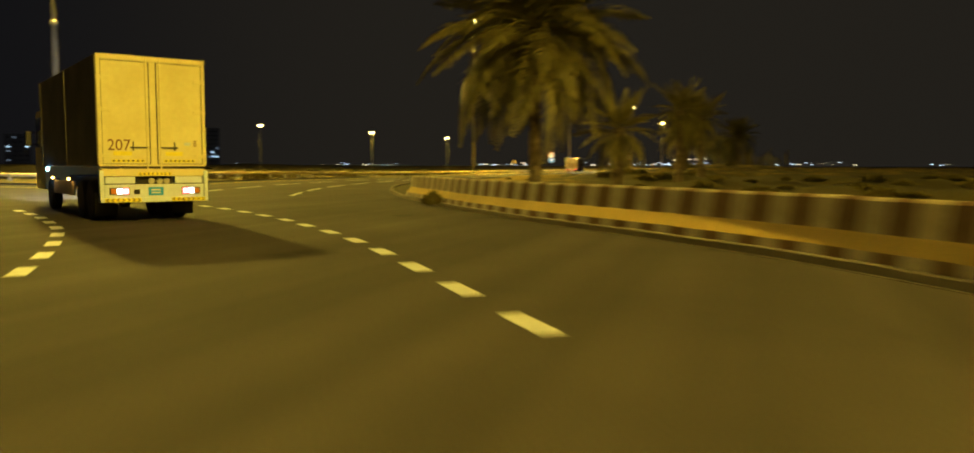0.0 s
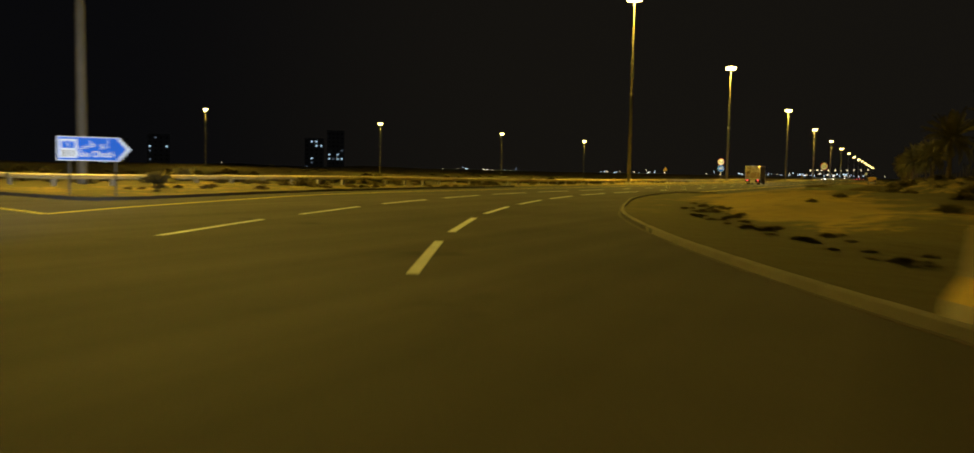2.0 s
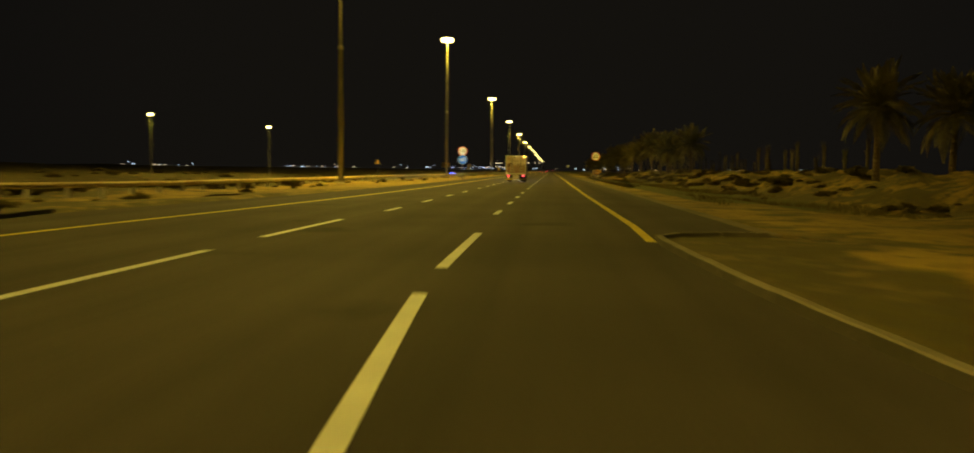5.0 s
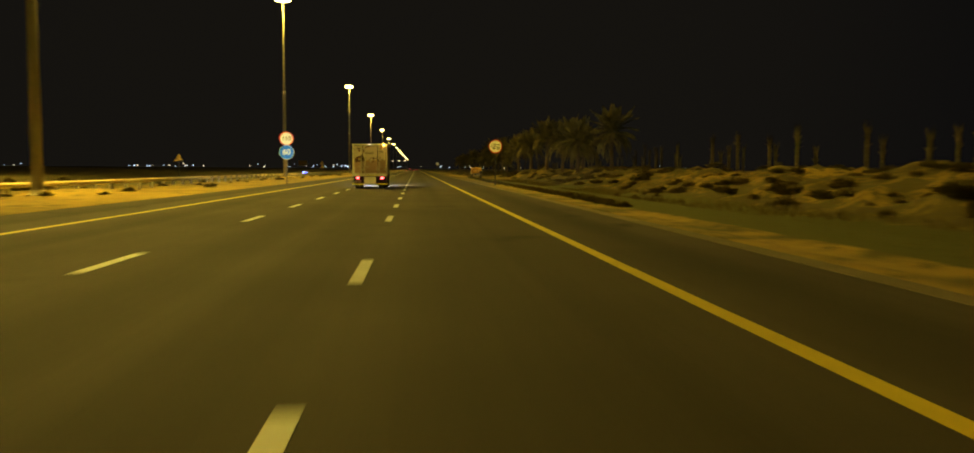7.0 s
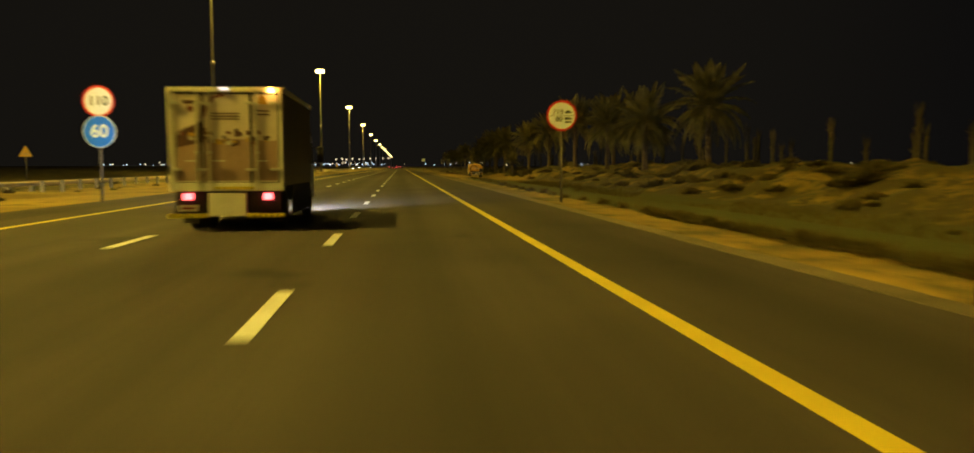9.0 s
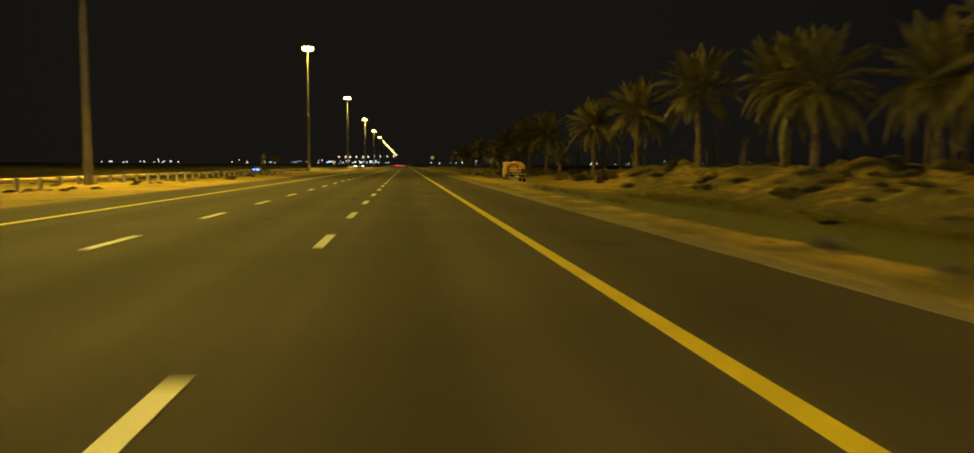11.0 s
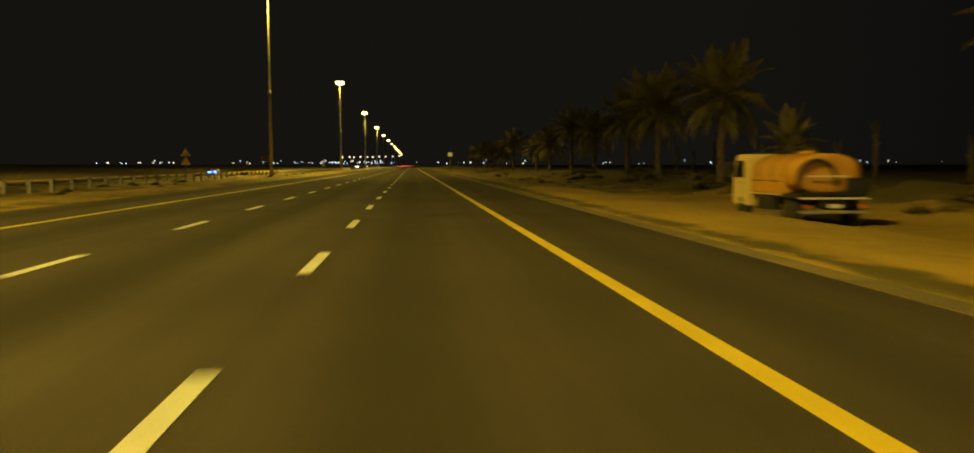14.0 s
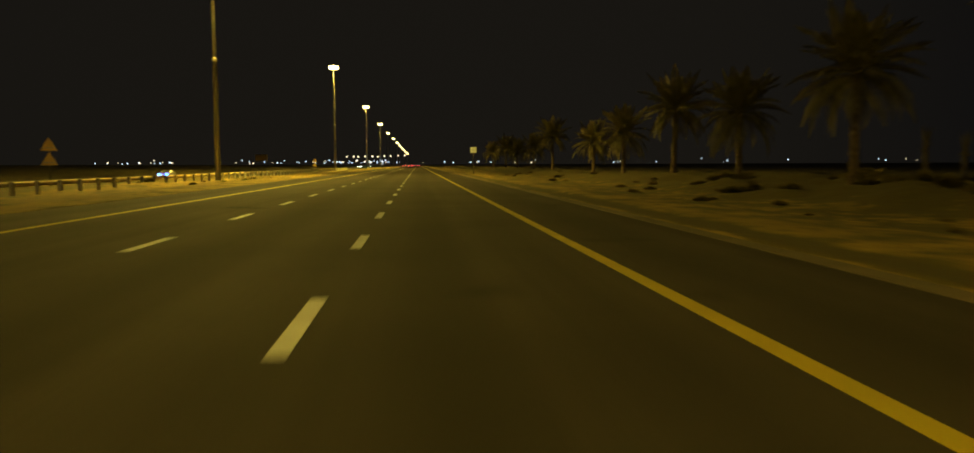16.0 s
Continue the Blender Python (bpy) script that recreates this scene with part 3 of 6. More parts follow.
def kerb(name, label, line, mat, face, length, outer):
    """Bevelled kerb stones laid along a line."""
    ob = thing(name, label, "kerb", kind="structure")
    bm = bmesh.new()
    s = 1 if outer > 0 else -1
    prof = [(0, -0.12), (0, 0.115), (s * 0.02, 0.13), (s * 0.12, 0.13), (s * 0.12, -0.12)]
    h = length / 2 - 0.006
    rings = [[bm.verts.new((y, -o, z)) for o, z in prof] for y in (-h, h)]
    for j in range(5):
        bm.faces.new((rings[0][j], rings[0][(j + 1) % 5], rings[1][(j + 1) % 5], rings[1][j]))
    bm.faces.new(rings[0]), bm.faces.new(rings[1][::-1])
    bmesh.ops.recalc_face_normals(bm, faces=bm.faces[:])
    for f in bm.faces:
        f.material_index = 1 if abs(f.normal.y) > 0.9 else 0
    mesh = finish("kerb_stone", bm, [mat, face])
    for q, a in along(line, length):
        piece("kerb_stone", mesh, ob, Matrix.Translation((q.x, q.y, random.uniform(-0.006, 0.006))) @ Matrix.Rotation(a, 4, "Z"))
    return ob


kerb("kerb_slip", "dusty concrete kerb stones along the slip road", [q for q in KERB_RETURN if q.y < 50.5], KERB_PALE, KERB_PALE, 1.0, 1)
kerb("kerb_merge", "concrete kerb stones with darker faces", [q for q in KERB_RETURN if q.y > 50], KERB_PALE, KERB_FACE, 1.0, 1)
gutter = thing("gutter", "flush dusty concrete gutter strip beside the kerb", "gutter", kind="structure")
gutter_mesh = finish("gutter_slab", boxed(-0.497, 0.497, 0.004, 0.10, -0.1, 0.008, 0.004), GUTTER)
for q, a in along([q for q in KERB if q.y < 79], 1.0):
    piece("gutter_slab", gutter_mesh, gutter, Matrix.Translation((q.x, q.y, random.uniform(-0.002, 0.002))) @ Matrix.Rotation(a, 4, "Z"))
kerb("kerb_left", "dark painted kerb stones round a sandy corner", LEFT_KERB, KERB_DARK, KERB_DARK, 1.0, -1)
edge = thing("edging", "flush pale concrete edging beside the asphalt shoulder", "edging", kind="structure")
bm = bmesh.new()
box(bm, 0.0, 0.42, -1.99, 1.99, -0.15, 0.012, 0.01)
edge_mesh = finish("edging_slab", bm, EDGING)
for k in range(75):
    piece("edging_slab", edge_mesh, edge, pose(EDGE, 95.0 + 4 * k, random.uniform(-0.004, 0.004)))

# dark spills on the shoulder
SPILL = material("dried_oil_spill", (0.020, 0.019, 0.018), 0.7, scale=3.0, fine=20, spread=0.3)
for x, y, w, h, seed in ((1.45, 275.3, 0.42, 0.75, 1), (1.02, 281.4, 0.25, 0.5, 2), (1.2, 289.9, 0.3, 0.6, 3), (1.05, 278.5, 0.12, 0.3, 4)):
    spill = random.Random(seed)
    bm = bmesh.new()
    rim = [(w * k * math.cos(2 * math.pi * i / 18), h * k * math.sin(2 * math.pi * i / 18)) for i in range(18) for k in (spill.uniform(0.75, 1.1),)]
    top = [bm.verts.new((x + a, y + b, 0.003)) for a, b in rim]
    low = [bm.verts.new((x + a * 1.02, y + b * 1.02, 0.0005)) for a, b in rim]
    bm.faces.new(top)
    for i in range(18):
        bm.faces.new((low[i], low[(i + 1) % 18], top[(i + 1) % 18], top[i]))
    part("oil_spill", bm, SPILL, road, "dark dried spill on the asphalt")

# ---------------------------------------------------------------- lamps


def lamp_light(name, place, watts, radius):
    # downlight: the floods throw little above 75 degrees from straight down
    data = bpy.data.lights.new(name, "SPOT")
    data.energy, data.color, data.shadow_soft_size = watts, SODIUM, radius
    data.spot_size, data.spot_blend = radians(176), 0.55
    ob = new(name, data)
    ob.location = place
    return ob


def high_mast(height):
    """A tall tapered mast with a ring of floodlights."""
    ob = thing("high_mast", "tall grey steel mast with a ring of lit sodium floodlights", "lamp mast", group="lamp masts of the highway")
    bm = tube(bmesh.new(), (0, 0, -1.6), (0, 0, height * 0.46), 0.34, 0.25, 14)
    part("lower_pole", bm, POLE, ob)
    bm = tube(bmesh.new(), (0, 0, height * 0.46), (0, 0, height - 0.2), 0.22, 0.12, 14)
    part("upper_pole", bm, POLE, ob)
    part("collar", lathe(bmesh.new(), [(0.24, height * 0.455), (0.31, height * 0.457), (0.31, height * 0.467), (0.22, height * 0.47)], 16), STEEL, ob)
    bm = lathe(bmesh.new(), [(0.62, -1.0), (0.62, -0.95), (0.5, -0.92), (0.42, -0.92), (0.37, -0.7), (0.35, -0.7)], 16)
    part("base_flange", bm, STEEL, ob)
    bm = bmesh.new()
    for i in range(24):
        a, b = 2 * math.pi * i / 24, 2 * math.pi * (i + 1) / 24
        tube(bm, (0.8 * math.cos(a), 0.8 * math.sin(a), height), (0.8 * math.cos(b), 0.8 * math.sin(b), height), 0.05, sides=6, caps=False)
    for i in range(4):
        a = math.pi / 2 * i
        tube(bm, (0, 0, height - 0.1), (0.8 * math.cos(a), 0.8 * math.sin(a), height), 0.04, sides=6)
    part("head_ring", bm, STEEL, ob)
    for i in range(8):
        a = 2 * math.pi * i / 8
        m = Matrix.Translation((0.85 * math.cos(a), 0.85 * math.sin(a), height - 0.12)) @ Matrix.Rotation(a, 4, "Z")
        bm = boxed(-0.34, 0.42, -0.42, 0.42, 0.10, 0.50, 0.05, 0.25)
        flood = part("floodlight", bm, DARK_STEEL, ob, m=m)
        part("lens", boxed(-0.32, 0.40, -0.36, 0.36, -0.62, 0.096, 0.12), LAMP, flood, "glowing yellow lamp glass")
    return ob


def street_lamp(height):
    """A lamp post with one round lantern."""
    ob = thing("street_lamp", "grey street lamp post with a lit sodium lantern", "street lamp", group="lamp posts of the side road")
    part("pole", tube(bmesh.new(), (0, 0, 0), (0, 0, height - 0.35), 0.11, 0.07, 10), POLE, ob)
    head = part("lamp_head", lathe(bmesh.new(), [(0.56, height + 0.10), (0.58, height + 0.14), (0.40, height + 0.28), (0.10, height + 0.34)], 18), DARK_STEEL, ob)
    part("lens", lathe(bmesh.new(), [(0.16, height - 0.34), (0.30, height - 0.28), (0.52, height + 0.02), (0.54, height + 0.095)], 18), LAMP, head, "glowing yellow lamp glass", True)
    for k in range(3):
        a = 2.09 * k
        part("bracket", tube(bmesh.new(), (0.07 * math.cos(a), 0.07 * math.sin(a), height - 0.6), (0.2 * math.cos(a), 0.2 * math.sin(a), height - 0.29), 0.02, sides=6), POLE, ob)
    return ob


first_mast = high_mast(30.0)
MASTS = [(-25.2, 161.4, 0.7), (-25.3, 251.2, 0.3), (-25.4, 386.3, -0.6), (-25.5, 518.2, -1.4), (-26.0, 666.0, -1.7), (-26.4, 814.0, -2.2)]
MASTS += [(-26.6, 960.0 + 147.0 * k, -2.3) for k in range(10)] + [(-29.5, 63.5, -0.1), (66.0, -12.0, -0.1)]
for i, (x, y, z) in enumerate(MASTS):
    m = pose(x, y, z, 0, 0, 20 * i)
    if i == 0:
        first_mast.matrix_basis = m
    else:
        copy_thing(first_mast, m)
    if y < 850:
        lamp_light("mast_light", (x, y, z + 29.2), MAST_WATTS * (2.0 if x > 0 else 0.9 if y < 100 else 1.15), 1.2)
first_post = street_lamp(12.0)
POSTS = [(-115.5, 154.7, 1.2), (-90.3, 182.7, -0.3), (-77.3, 219.4, -0.8), (-65.3, 249.2, -1.5), (-146.0, 118.0, 1.5)]
for i, (x, y, z) in enumerate(POSTS):
    m = pose(x, y, z, 0, 0, 35)
    if i == 0:
        first_post.matrix_basis = m
    else:
        copy_thing(first_post, m)
    lamp_light("post_light", (x, y, z + 11.7), STREET_WATTS, 0.4)

# ---------------------------------------------------------------- concrete barrier of the slip road
barrier = thing("road_barrier", "long concrete safety barrier painted in worn red-brown and white bands", "barrier")
BARRIER_LINE = offset_line([q for q in KERB if -13 < q.y < 40.9], 0.55)
PROFILE = [(-0.40, 0.08), (-0.375, 0.27), (-0.20, 0.49), (-0.13, 0.92), (-0.09, 0.96), (0.09, 0.96), (0.13, 0.92), (0.20, 0.49), (0.375, 0.27), (0.40, 0.08)]


def barrier_block(length, mat, toe):
    bm = bmesh.new()
    h = length / 2 - 0.004
    rings = [[bm.verts.new((y, -o, z)) for o, z in PROFILE] for y in (-h, h)]
    n = len(PROFILE)
    for j in range(n):
        bm.faces.new((rings[0][j], rings[0][(j + 1) % n], rings[1][(j + 1) % n], rings[1][j]))
    bm.faces.new(rings[0]), bm.faces.new(rings[1][::-1])
    bmesh.ops.recalc_face_normals(bm, faces=bm.faces[:])
    for f in bm.faces:
        z = f.calc_center_median().z
        f.material_index = 0 if abs(f.normal.x) > 0.5 or z > 0.45 else 1 if z > 0.3 else 2
    return finish("barrier_band", bm, [mat, TOE_LIT, toe])


BAND = 0.48
bands = [barrier_block(BAND, BARRIER_WHITE, BARRIER_WHITE), barrier_block(BAND, BARRIER_BROWN, BARRIER_BROWN)]
for i, (q, a) in enumerate(along(BARRIER_LINE, BAND)):
    piece("barrier_band", bands[i % 2], barrier, Matrix.Translation((q.x, q.y, random.uniform(-0.006, 0.006))) @ Matrix.Rotation(a + random.uniform(-0.004, 0.004), 4, "Z"))

# ---------------------------------------------------------------- steel guard rail of the median


def rail_level(y):
    return -0.30 * float(step_up(np.array(float(y)), 80, 130))


def guard_rail(line, label, behind):
    ob = thing("guard_rail", label, "guard rail")
    bm = bmesh.new()
    prof = [(0.02, 0.44), (0.07, 0.48), (0.08, 0.54), (0.02, 0.585), (0.09, 0.62), (0.075, 0.68), (0.0, 0.745), (-0.05, 0.745), (0.03, 0.68), (0.04, 0.64), (-0.012, 0.585), (0.04, 0.53), (0.03, 0.49), (-0.012, 0.44)]
    sweep(bm, line, prof, True)
    for v in bm.verts:
        v.co.z += rail_level(v.co.y)
    part("beam", bm, RAIL, ob)
    post = finish("post", boxed(-0.11, 0.11, -0.14, 0.14, -0.5, 0.76, 0.025), CONCRETE)
    for q, a in along(line, 3.1):
        piece("post", post, ob, Matrix.Translation((q.x + behind, q.y, rail_level(q.y))) @ Matrix.Rotation(a - math.pi / 2, 4, "Z"))
    return ob


rail_line = smooth_line([(-62, 68), (-38, 62.4), (-31, 60.6), (-27.9, 63.0), (-27.2, 68), (-26.8, 90), (-26.4, 112), (-26.2, 140), (-26.1, 170), (-26, 240), (-26, 280), (-26, 330), (-26, 420), (-26, 560)])
near_rail, far_rail = [q for q in rail_line if q.y < 205], [q for q in rail_line if q.y > 195]
guard_rail(near_rail, "long dusty pale guard rail on short posts along the sandy median", -0.17)
guard_rail(far_rail, "dusty guard rail fixed behind a row of pale stub posts", 0.17)

# ---------------------------------------------------------------- palms


def frond_mesh(length, droop, seed, leaflets=34):
    """One feather frond: a bowed rib with narrow leaflets down both sides, lying along +x."""
    rng = random.Random(seed)
    bm = bmesh.new()
    spine = []
    for k in range(13):
        t = k / 12
        spine.append(Vector((length * (t - 0.10 * t ** 3 * droop), 0, length * (0.34 * t - droop * 0.62 * t ** 2.2))))
    for k in range(12):
        r0, r1 = 0.045 * (1 - k / 12) + 0.006, 0.045 * (1 - (k + 1) / 12) + 0.006
        tube(bm, spine[k], spine[k + 1], r0, r1, 5, False)
    for side in (-1, 1):
        for k in range(leaflets):
            t = 0.12 + 0.87 * k / (leaflets - 1)
            i = min(int(t * 12), 11)
            base = spine[i].lerp(spine[i + 1], t * 12 - i)
            way = (spine[i + 1] - spine[i]).normalized()
            size = length * 0.20 * math.sin(math.pi * min(1, 0.22 + 0.80 * t)) * rng.uniform(0.8, 1.1) + 0.12
            out = (Vector((0, side, 0)) * 0.80 + way * 0.65 + Vector((0, 0, rng.uniform(-0.05, 0.32) - 0.25 * t))).normalized()
            tip = base + out * size + Vector((0, 0, -0.16 * size))
            mid = base + out * size * 0.5
            wide = way * 0.046 + Vector((0, 0, 0.010))
            a, b, c, d = bm.verts.new(base), bm.verts.new(mid + wide), bm.verts.new(tip), bm.verts.new(mid - wide)
            bm.faces.new((a, b, c, d))
    return finish("frond", bm, FROND)


FRONDS = [frond_mesh(3.7, d, s, 40) for d, s in ((0.15, 1), (0.45, 2), (0.8, 3), (1.15, 4))]


def palm(trunk, seed, spread=1.0, total=56, top=66, fall=104):
    """A date palm: knobbly tapered trunk, feather fronds in a loose crown and a skirt of old ones."""
    rng = random.Random(seed)
    ob = thing("date_palm", "tall date palm with a ragged drooping crown", "palm tree", group="date palms along the highway")
    bm = bmesh.new()
    prof = []
    rings = int(trunk / 0.16)
    for k in range(rings + 1):
        z = trunk * k / rings
        r = 0.26 - 0.07 * min(1, z / trunk * 1.3) + (0.09 if z < 0.4 else 0) + (0.05 * (z - trunk + 1.0) if z > trunk - 1.0 else 0)
        prof.append((r + (0.025 if k % 2 else -0.01) + rng.uniform(-0.012, 0.012), z - 0.3))
    lathe(bm, prof, 11)
    lean = rng.uniform(-0.02, 0.02), rng.uniform(-0.02, 0.02)
    for v in bm.verts:
        v.co.x += lean[0] * v.co.z + 0.02 * noise.noise(v.co * 3)
        v.co.y += lean[1] * v.co.z + 0.02 * noise.noise(v.co * 3 + Vector((9, 0, 0)))
    part("trunk", bm, TRUNK, ob)
    head = Vector((lean[0] * trunk, lean[1] * trunk, trunk - 0.45))
    for i in range(total):
        t = i / total
        a = i * 2.399963 + rng.uniform(-0.25, 0.25)
        kind = min(3, int(t * 4.2))
        lift = top - fall * t + rng.uniform(-9, 9)
        k = spread * rng.uniform(0.82, 1.08) * (0.78 if t < 0.12 else 1.0)
        m = Matrix.Translation(head + Vector((0, 0, 0.25 - 0.5 * t))) @ Matrix.Rotation(a, 4, "Z") @ Matrix.Rotation(-radians(lift), 4, "Y") @ Matrix.Rotation(rng.uniform(-0.5, 0.5), 4, "X") @ Matrix.Scale(k, 4)
        piece("frond", FRONDS[kind], ob, m)
    return ob


def place_palm(proto, x, y, k, turn, dz=0.0):
    z = ground_at(x, y) + dz
    m = Matrix.Translation((x, y, z)) @ Matrix.Rotation(radians(turn), 4, "Z")
    ob = copy_thing(proto, m)
    ob.scale = (k, k, k)
    return ob


palm_a = palm(5.9, 11)
palm_b = palm(5.1, 12, 1.05)
palm_c = palm(4.5, 13, 0.95)
small_palm = palm(2.6, 15, 0.62, 30, 70, 80)
slip_palm = palm(7.1, 14, 1.30, 84, 44, 92)
row_palm = palm(4.3, 16, 0.56, 40, 50, 110)
palm_a.matrix_basis = pose(18.8, 261.2, ground_at(18.8, 261.2), 0, 0, 40)
palm_b.matrix_basis = pose(20.9, 207.4, ground_at(20.9, 207.4), 0, 0, 10)
palm_c.matrix_basis = pose(18.1, 214.2, ground_at(18.1, 214.2), 0, 0, 75)
small_palm.matrix_basis = pose(18.0, 293.2, ground_at(18.0, 293.2), 0, 0, 0)
slip_palm.matrix_basis = pose(21.1, 36.9, ground_at(21.1, 36.9), 0, 0, 200)
row_palm.matrix_basis = pose(23.3, 41.6, ground_at(23.3, 41.6), 0, 0, 70)
for spot in ((24.0, 62.0, 1.2, 30), (24.7, 75.0, 1.25, 160)):
    place_palm(row_palm, *spot)
tagged(slip_palm, "large date palm with a hanging skirt of fronds behind a barrier")
tagged(small_palm, "short young date palm on the sandy verge")
PALMS = [(18.1, 275.0, 0.97, 20, 0), (19.7, 248.1, 1.0, 130, 0), (22.6, 240.5, 1.02, 95, 0), (19.0, 229.9, 0.95, 95, 1), (20.6, 222.5, 0.95, 150, 2), (17.8, 302.2, 1.05, 60, 0),
         (17.3, 313.8, 1.03, 110, 0), (20.0, 332.6, 1.05, 200, 0), (20.0, 347.4, 0.95, 260, 1), (20.0, 361.8, 1.0, 310, 0), (20.0, 378.8, 0.95, 20, 1), (20.5, 396.0, 0.95, 80, 2),
         (20.0, 424.6, 1.0, 140, 0), (20.5, 450.2, 0.9, 190, 1), (20.0, 472.0, 1.0, 240, 2), (20.5, 500.0, 1.0, 300, 0), (20.0, 530.0, 1.0, 350, 1),
         (19.5, 129.5, 0.9, 45, 0), (26.5, 134.0, 0.95, 145, 1), (21.6, 98.0, 0.95, 15, 1)]
for x, y, k, turn, kind in PALMS:
    place_palm((palm_a, palm_b, palm_c)[kind], x, y, k, turn)

# ---------------------------------------------------------------- vehicles
CREAM_PAINT = material("yellowed_truck_paint", (0.76, 0.68, 0.36), 0.5, second=(0.68, 0.58, 0.27), scale=1.2, fine=9, spread=0.10, coat=0.15)
# dusty side walls, with the shade on them painted in as darker grey
SHADED_SIDE_GREY = material("dusty_shaded_side_panel", (0.20, 0.18, 0.14), 0.7, second=(0.12, 0.105, 0.08), scale=1.0, fine=8, spread=0.2)
GREY_PAINT = material("white_bumper_paint", (0.66, 0.72, 0.86), 0.5, scale=2.0, fine=14, spread=0.14)
GRIME = material("dark_chassis_grime", (0.028, 0.026, 0.024), 0.8, scale=3.0, fine=25, spread=0.4)
DARK_SEAL = material("door_seal_rubber", (0.03, 0.028, 0.025), 0.8, scale=3.0, fine=25, spread=0.3)
CHEVRON = material("yellow_reflective_tape", (0.85, 0.72, 0.03), 0.4, scale=4.0, fine=30, spread=0.1)
TAPE_BLACK = material("black_tape", (0.02, 0.02, 0.018), 0.5, scale=4.0, fine=30, spread=0.1)
NUMBER_PAINT = material("brown_stencil_paint", (0.22, 0.075, 0.02), 0.7, scale=6.0, fine=40, spread=0.3)
PLATE_BLUE = material("blue_plate", (0.01, 0.32, 0.95), 0.4, scale=4.0, fine=30, spread=0.1)
RED_LENS = material("lit_red_lamp", (0.5, 0.02, 0.02), 0.3, emit=(1.0, 0.10, 0.10), power=6.0)
WHITE_LENS = material("lit_white_lamp", (0.8, 0.8, 0.8), 0.3, emit=(1.0, 0.94, 0.80), power=14.0)
TAIL_WHITE = material("dim_white_tail_lamp", (0.8, 0.8, 0.8), 0.3, emit=(1.0, 0.86, 0.80), power=2.2)
COLD_LENS = material("cold_marker_lamp", (0.7, 0.8, 0.9), 0.3, emit=(0.25, 0.60, 1.0), power=12.0)
AMBER_LENS = material("lit_amber_lamp", (0.7, 0.3, 0.02), 0.3, emit=(1.0, 0.50, 0.08), power=16.0)
AMBER_DULL = material("amber_lamp_glass", (0.62, 0.20, 0.02), 0.3, scale=6.0, fine=30, spread=0.1)
BLUE_LENS = material("cold_headlamp", (0.8, 0.85, 0.9), 0.3, emit=(0.006, 0.04, 1.0), power=90.0)
DARK_GLASS = material("dark_window_glass", (0.012, 0.013, 0.015), 0.12, scale=2.0, fine=10, spread=0.1)
ORANGE_TANK = material("orange_tank_paint", (0.60, 0.31, 0.03), 0.6, second=(0.48, 0.24, 0.025), scale=1.5, fine=12, spread=0.15)
CAB_YELLOW = material("pale_yellow_cab_paint", (0.66, 0.52, 0.22), 0.5, scale=1.5, fine=12, spread=0.12)
HUB = material("pale_wheel_rim", (0.45, 0.44, 0.42), 0.45, 0.3, scale=5.0, fine=30, spread=0.25)
CHROME = material("bright_door_gear", (0.72, 0.71, 0.68), 0.35, 0.4, scale=5.0, fine=30, spread=0.2)
SILVER_FRAME = material("pale_frame_paint", (0.84, 0.82, 0.78), 0.5, 0.0, scale=2.0, fine=20, spread=0.15)
PANEL_SKY = material("faded_pale_print", (0.82, 0.74, 0.72), 0.5, second=(0.68, 0.60, 0.58), scale=0.9, fine=8, spread=0.12)
PANEL_GROUND = material("faded_rose_brown_print", (0.50, 0.35, 0.29), 0.5, second=(0.38, 0.25, 0.20), scale=1.2, fine=8, spread=0.15)
# plum box sides, darkened to paint in the shade that lies on them
SIDE_SHADED = material("shaded_plum_side_panel", (0.045, 0.026, 0.028), 0.45, scale=1.5, fine=12, spread=0.2)
PRINT_DARK = material("dark_plum_print", (0.12, 0.055, 0.05), 0.5, scale=3.0, fine=12, spread=0.2)
PRINT_RED = material("dull_red_print", (0.22, 0.05, 0.035), 0.5, scale=3.0, fine=12, spread=0.15)
PRINT_WHITE = material("white_print", (0.70, 0.68, 0.64), 0.5, scale=3.0, fine=12, spread=0.1)
PRINT_GOLD = material("gold_print", (0.62, 0.40, 0.05), 0.5, scale=3.0, fine=12, spread=0.1)


def wheel(parent, x, y, r, w, outward):
    """A tyre with a dished rim, its axle along x."""
    turn = Matrix.Translation((x, y, r)) @ Matrix.Rotation(math.pi / 2 * outward, 4, "Y")
    h = w / 2
    prof = [(r * 0.55, -h), (r * 0.9, -h), (r, -h * 0.72), (r, h * 0.72), (r * 0.9, h), (r * 0.58, h)]
    hub = part("wheel", lathe(bmesh.new(), prof, 24), RUBBER, parent, "black rubber tyre", m=turn)
    rim = [(r * 0.57, h * 0.95), (r * 0.52, h * 0.98), (r * 0.48, h * 0.45), (r * 0.24, h * 0.4), (r * 0.22, h * 0.9), (r * 0.05, h * 0.92)]
    part("rim", lathe(bmesh.new(), rim, 20), HUB, hub, "pale dished wheel rim")
    return hub


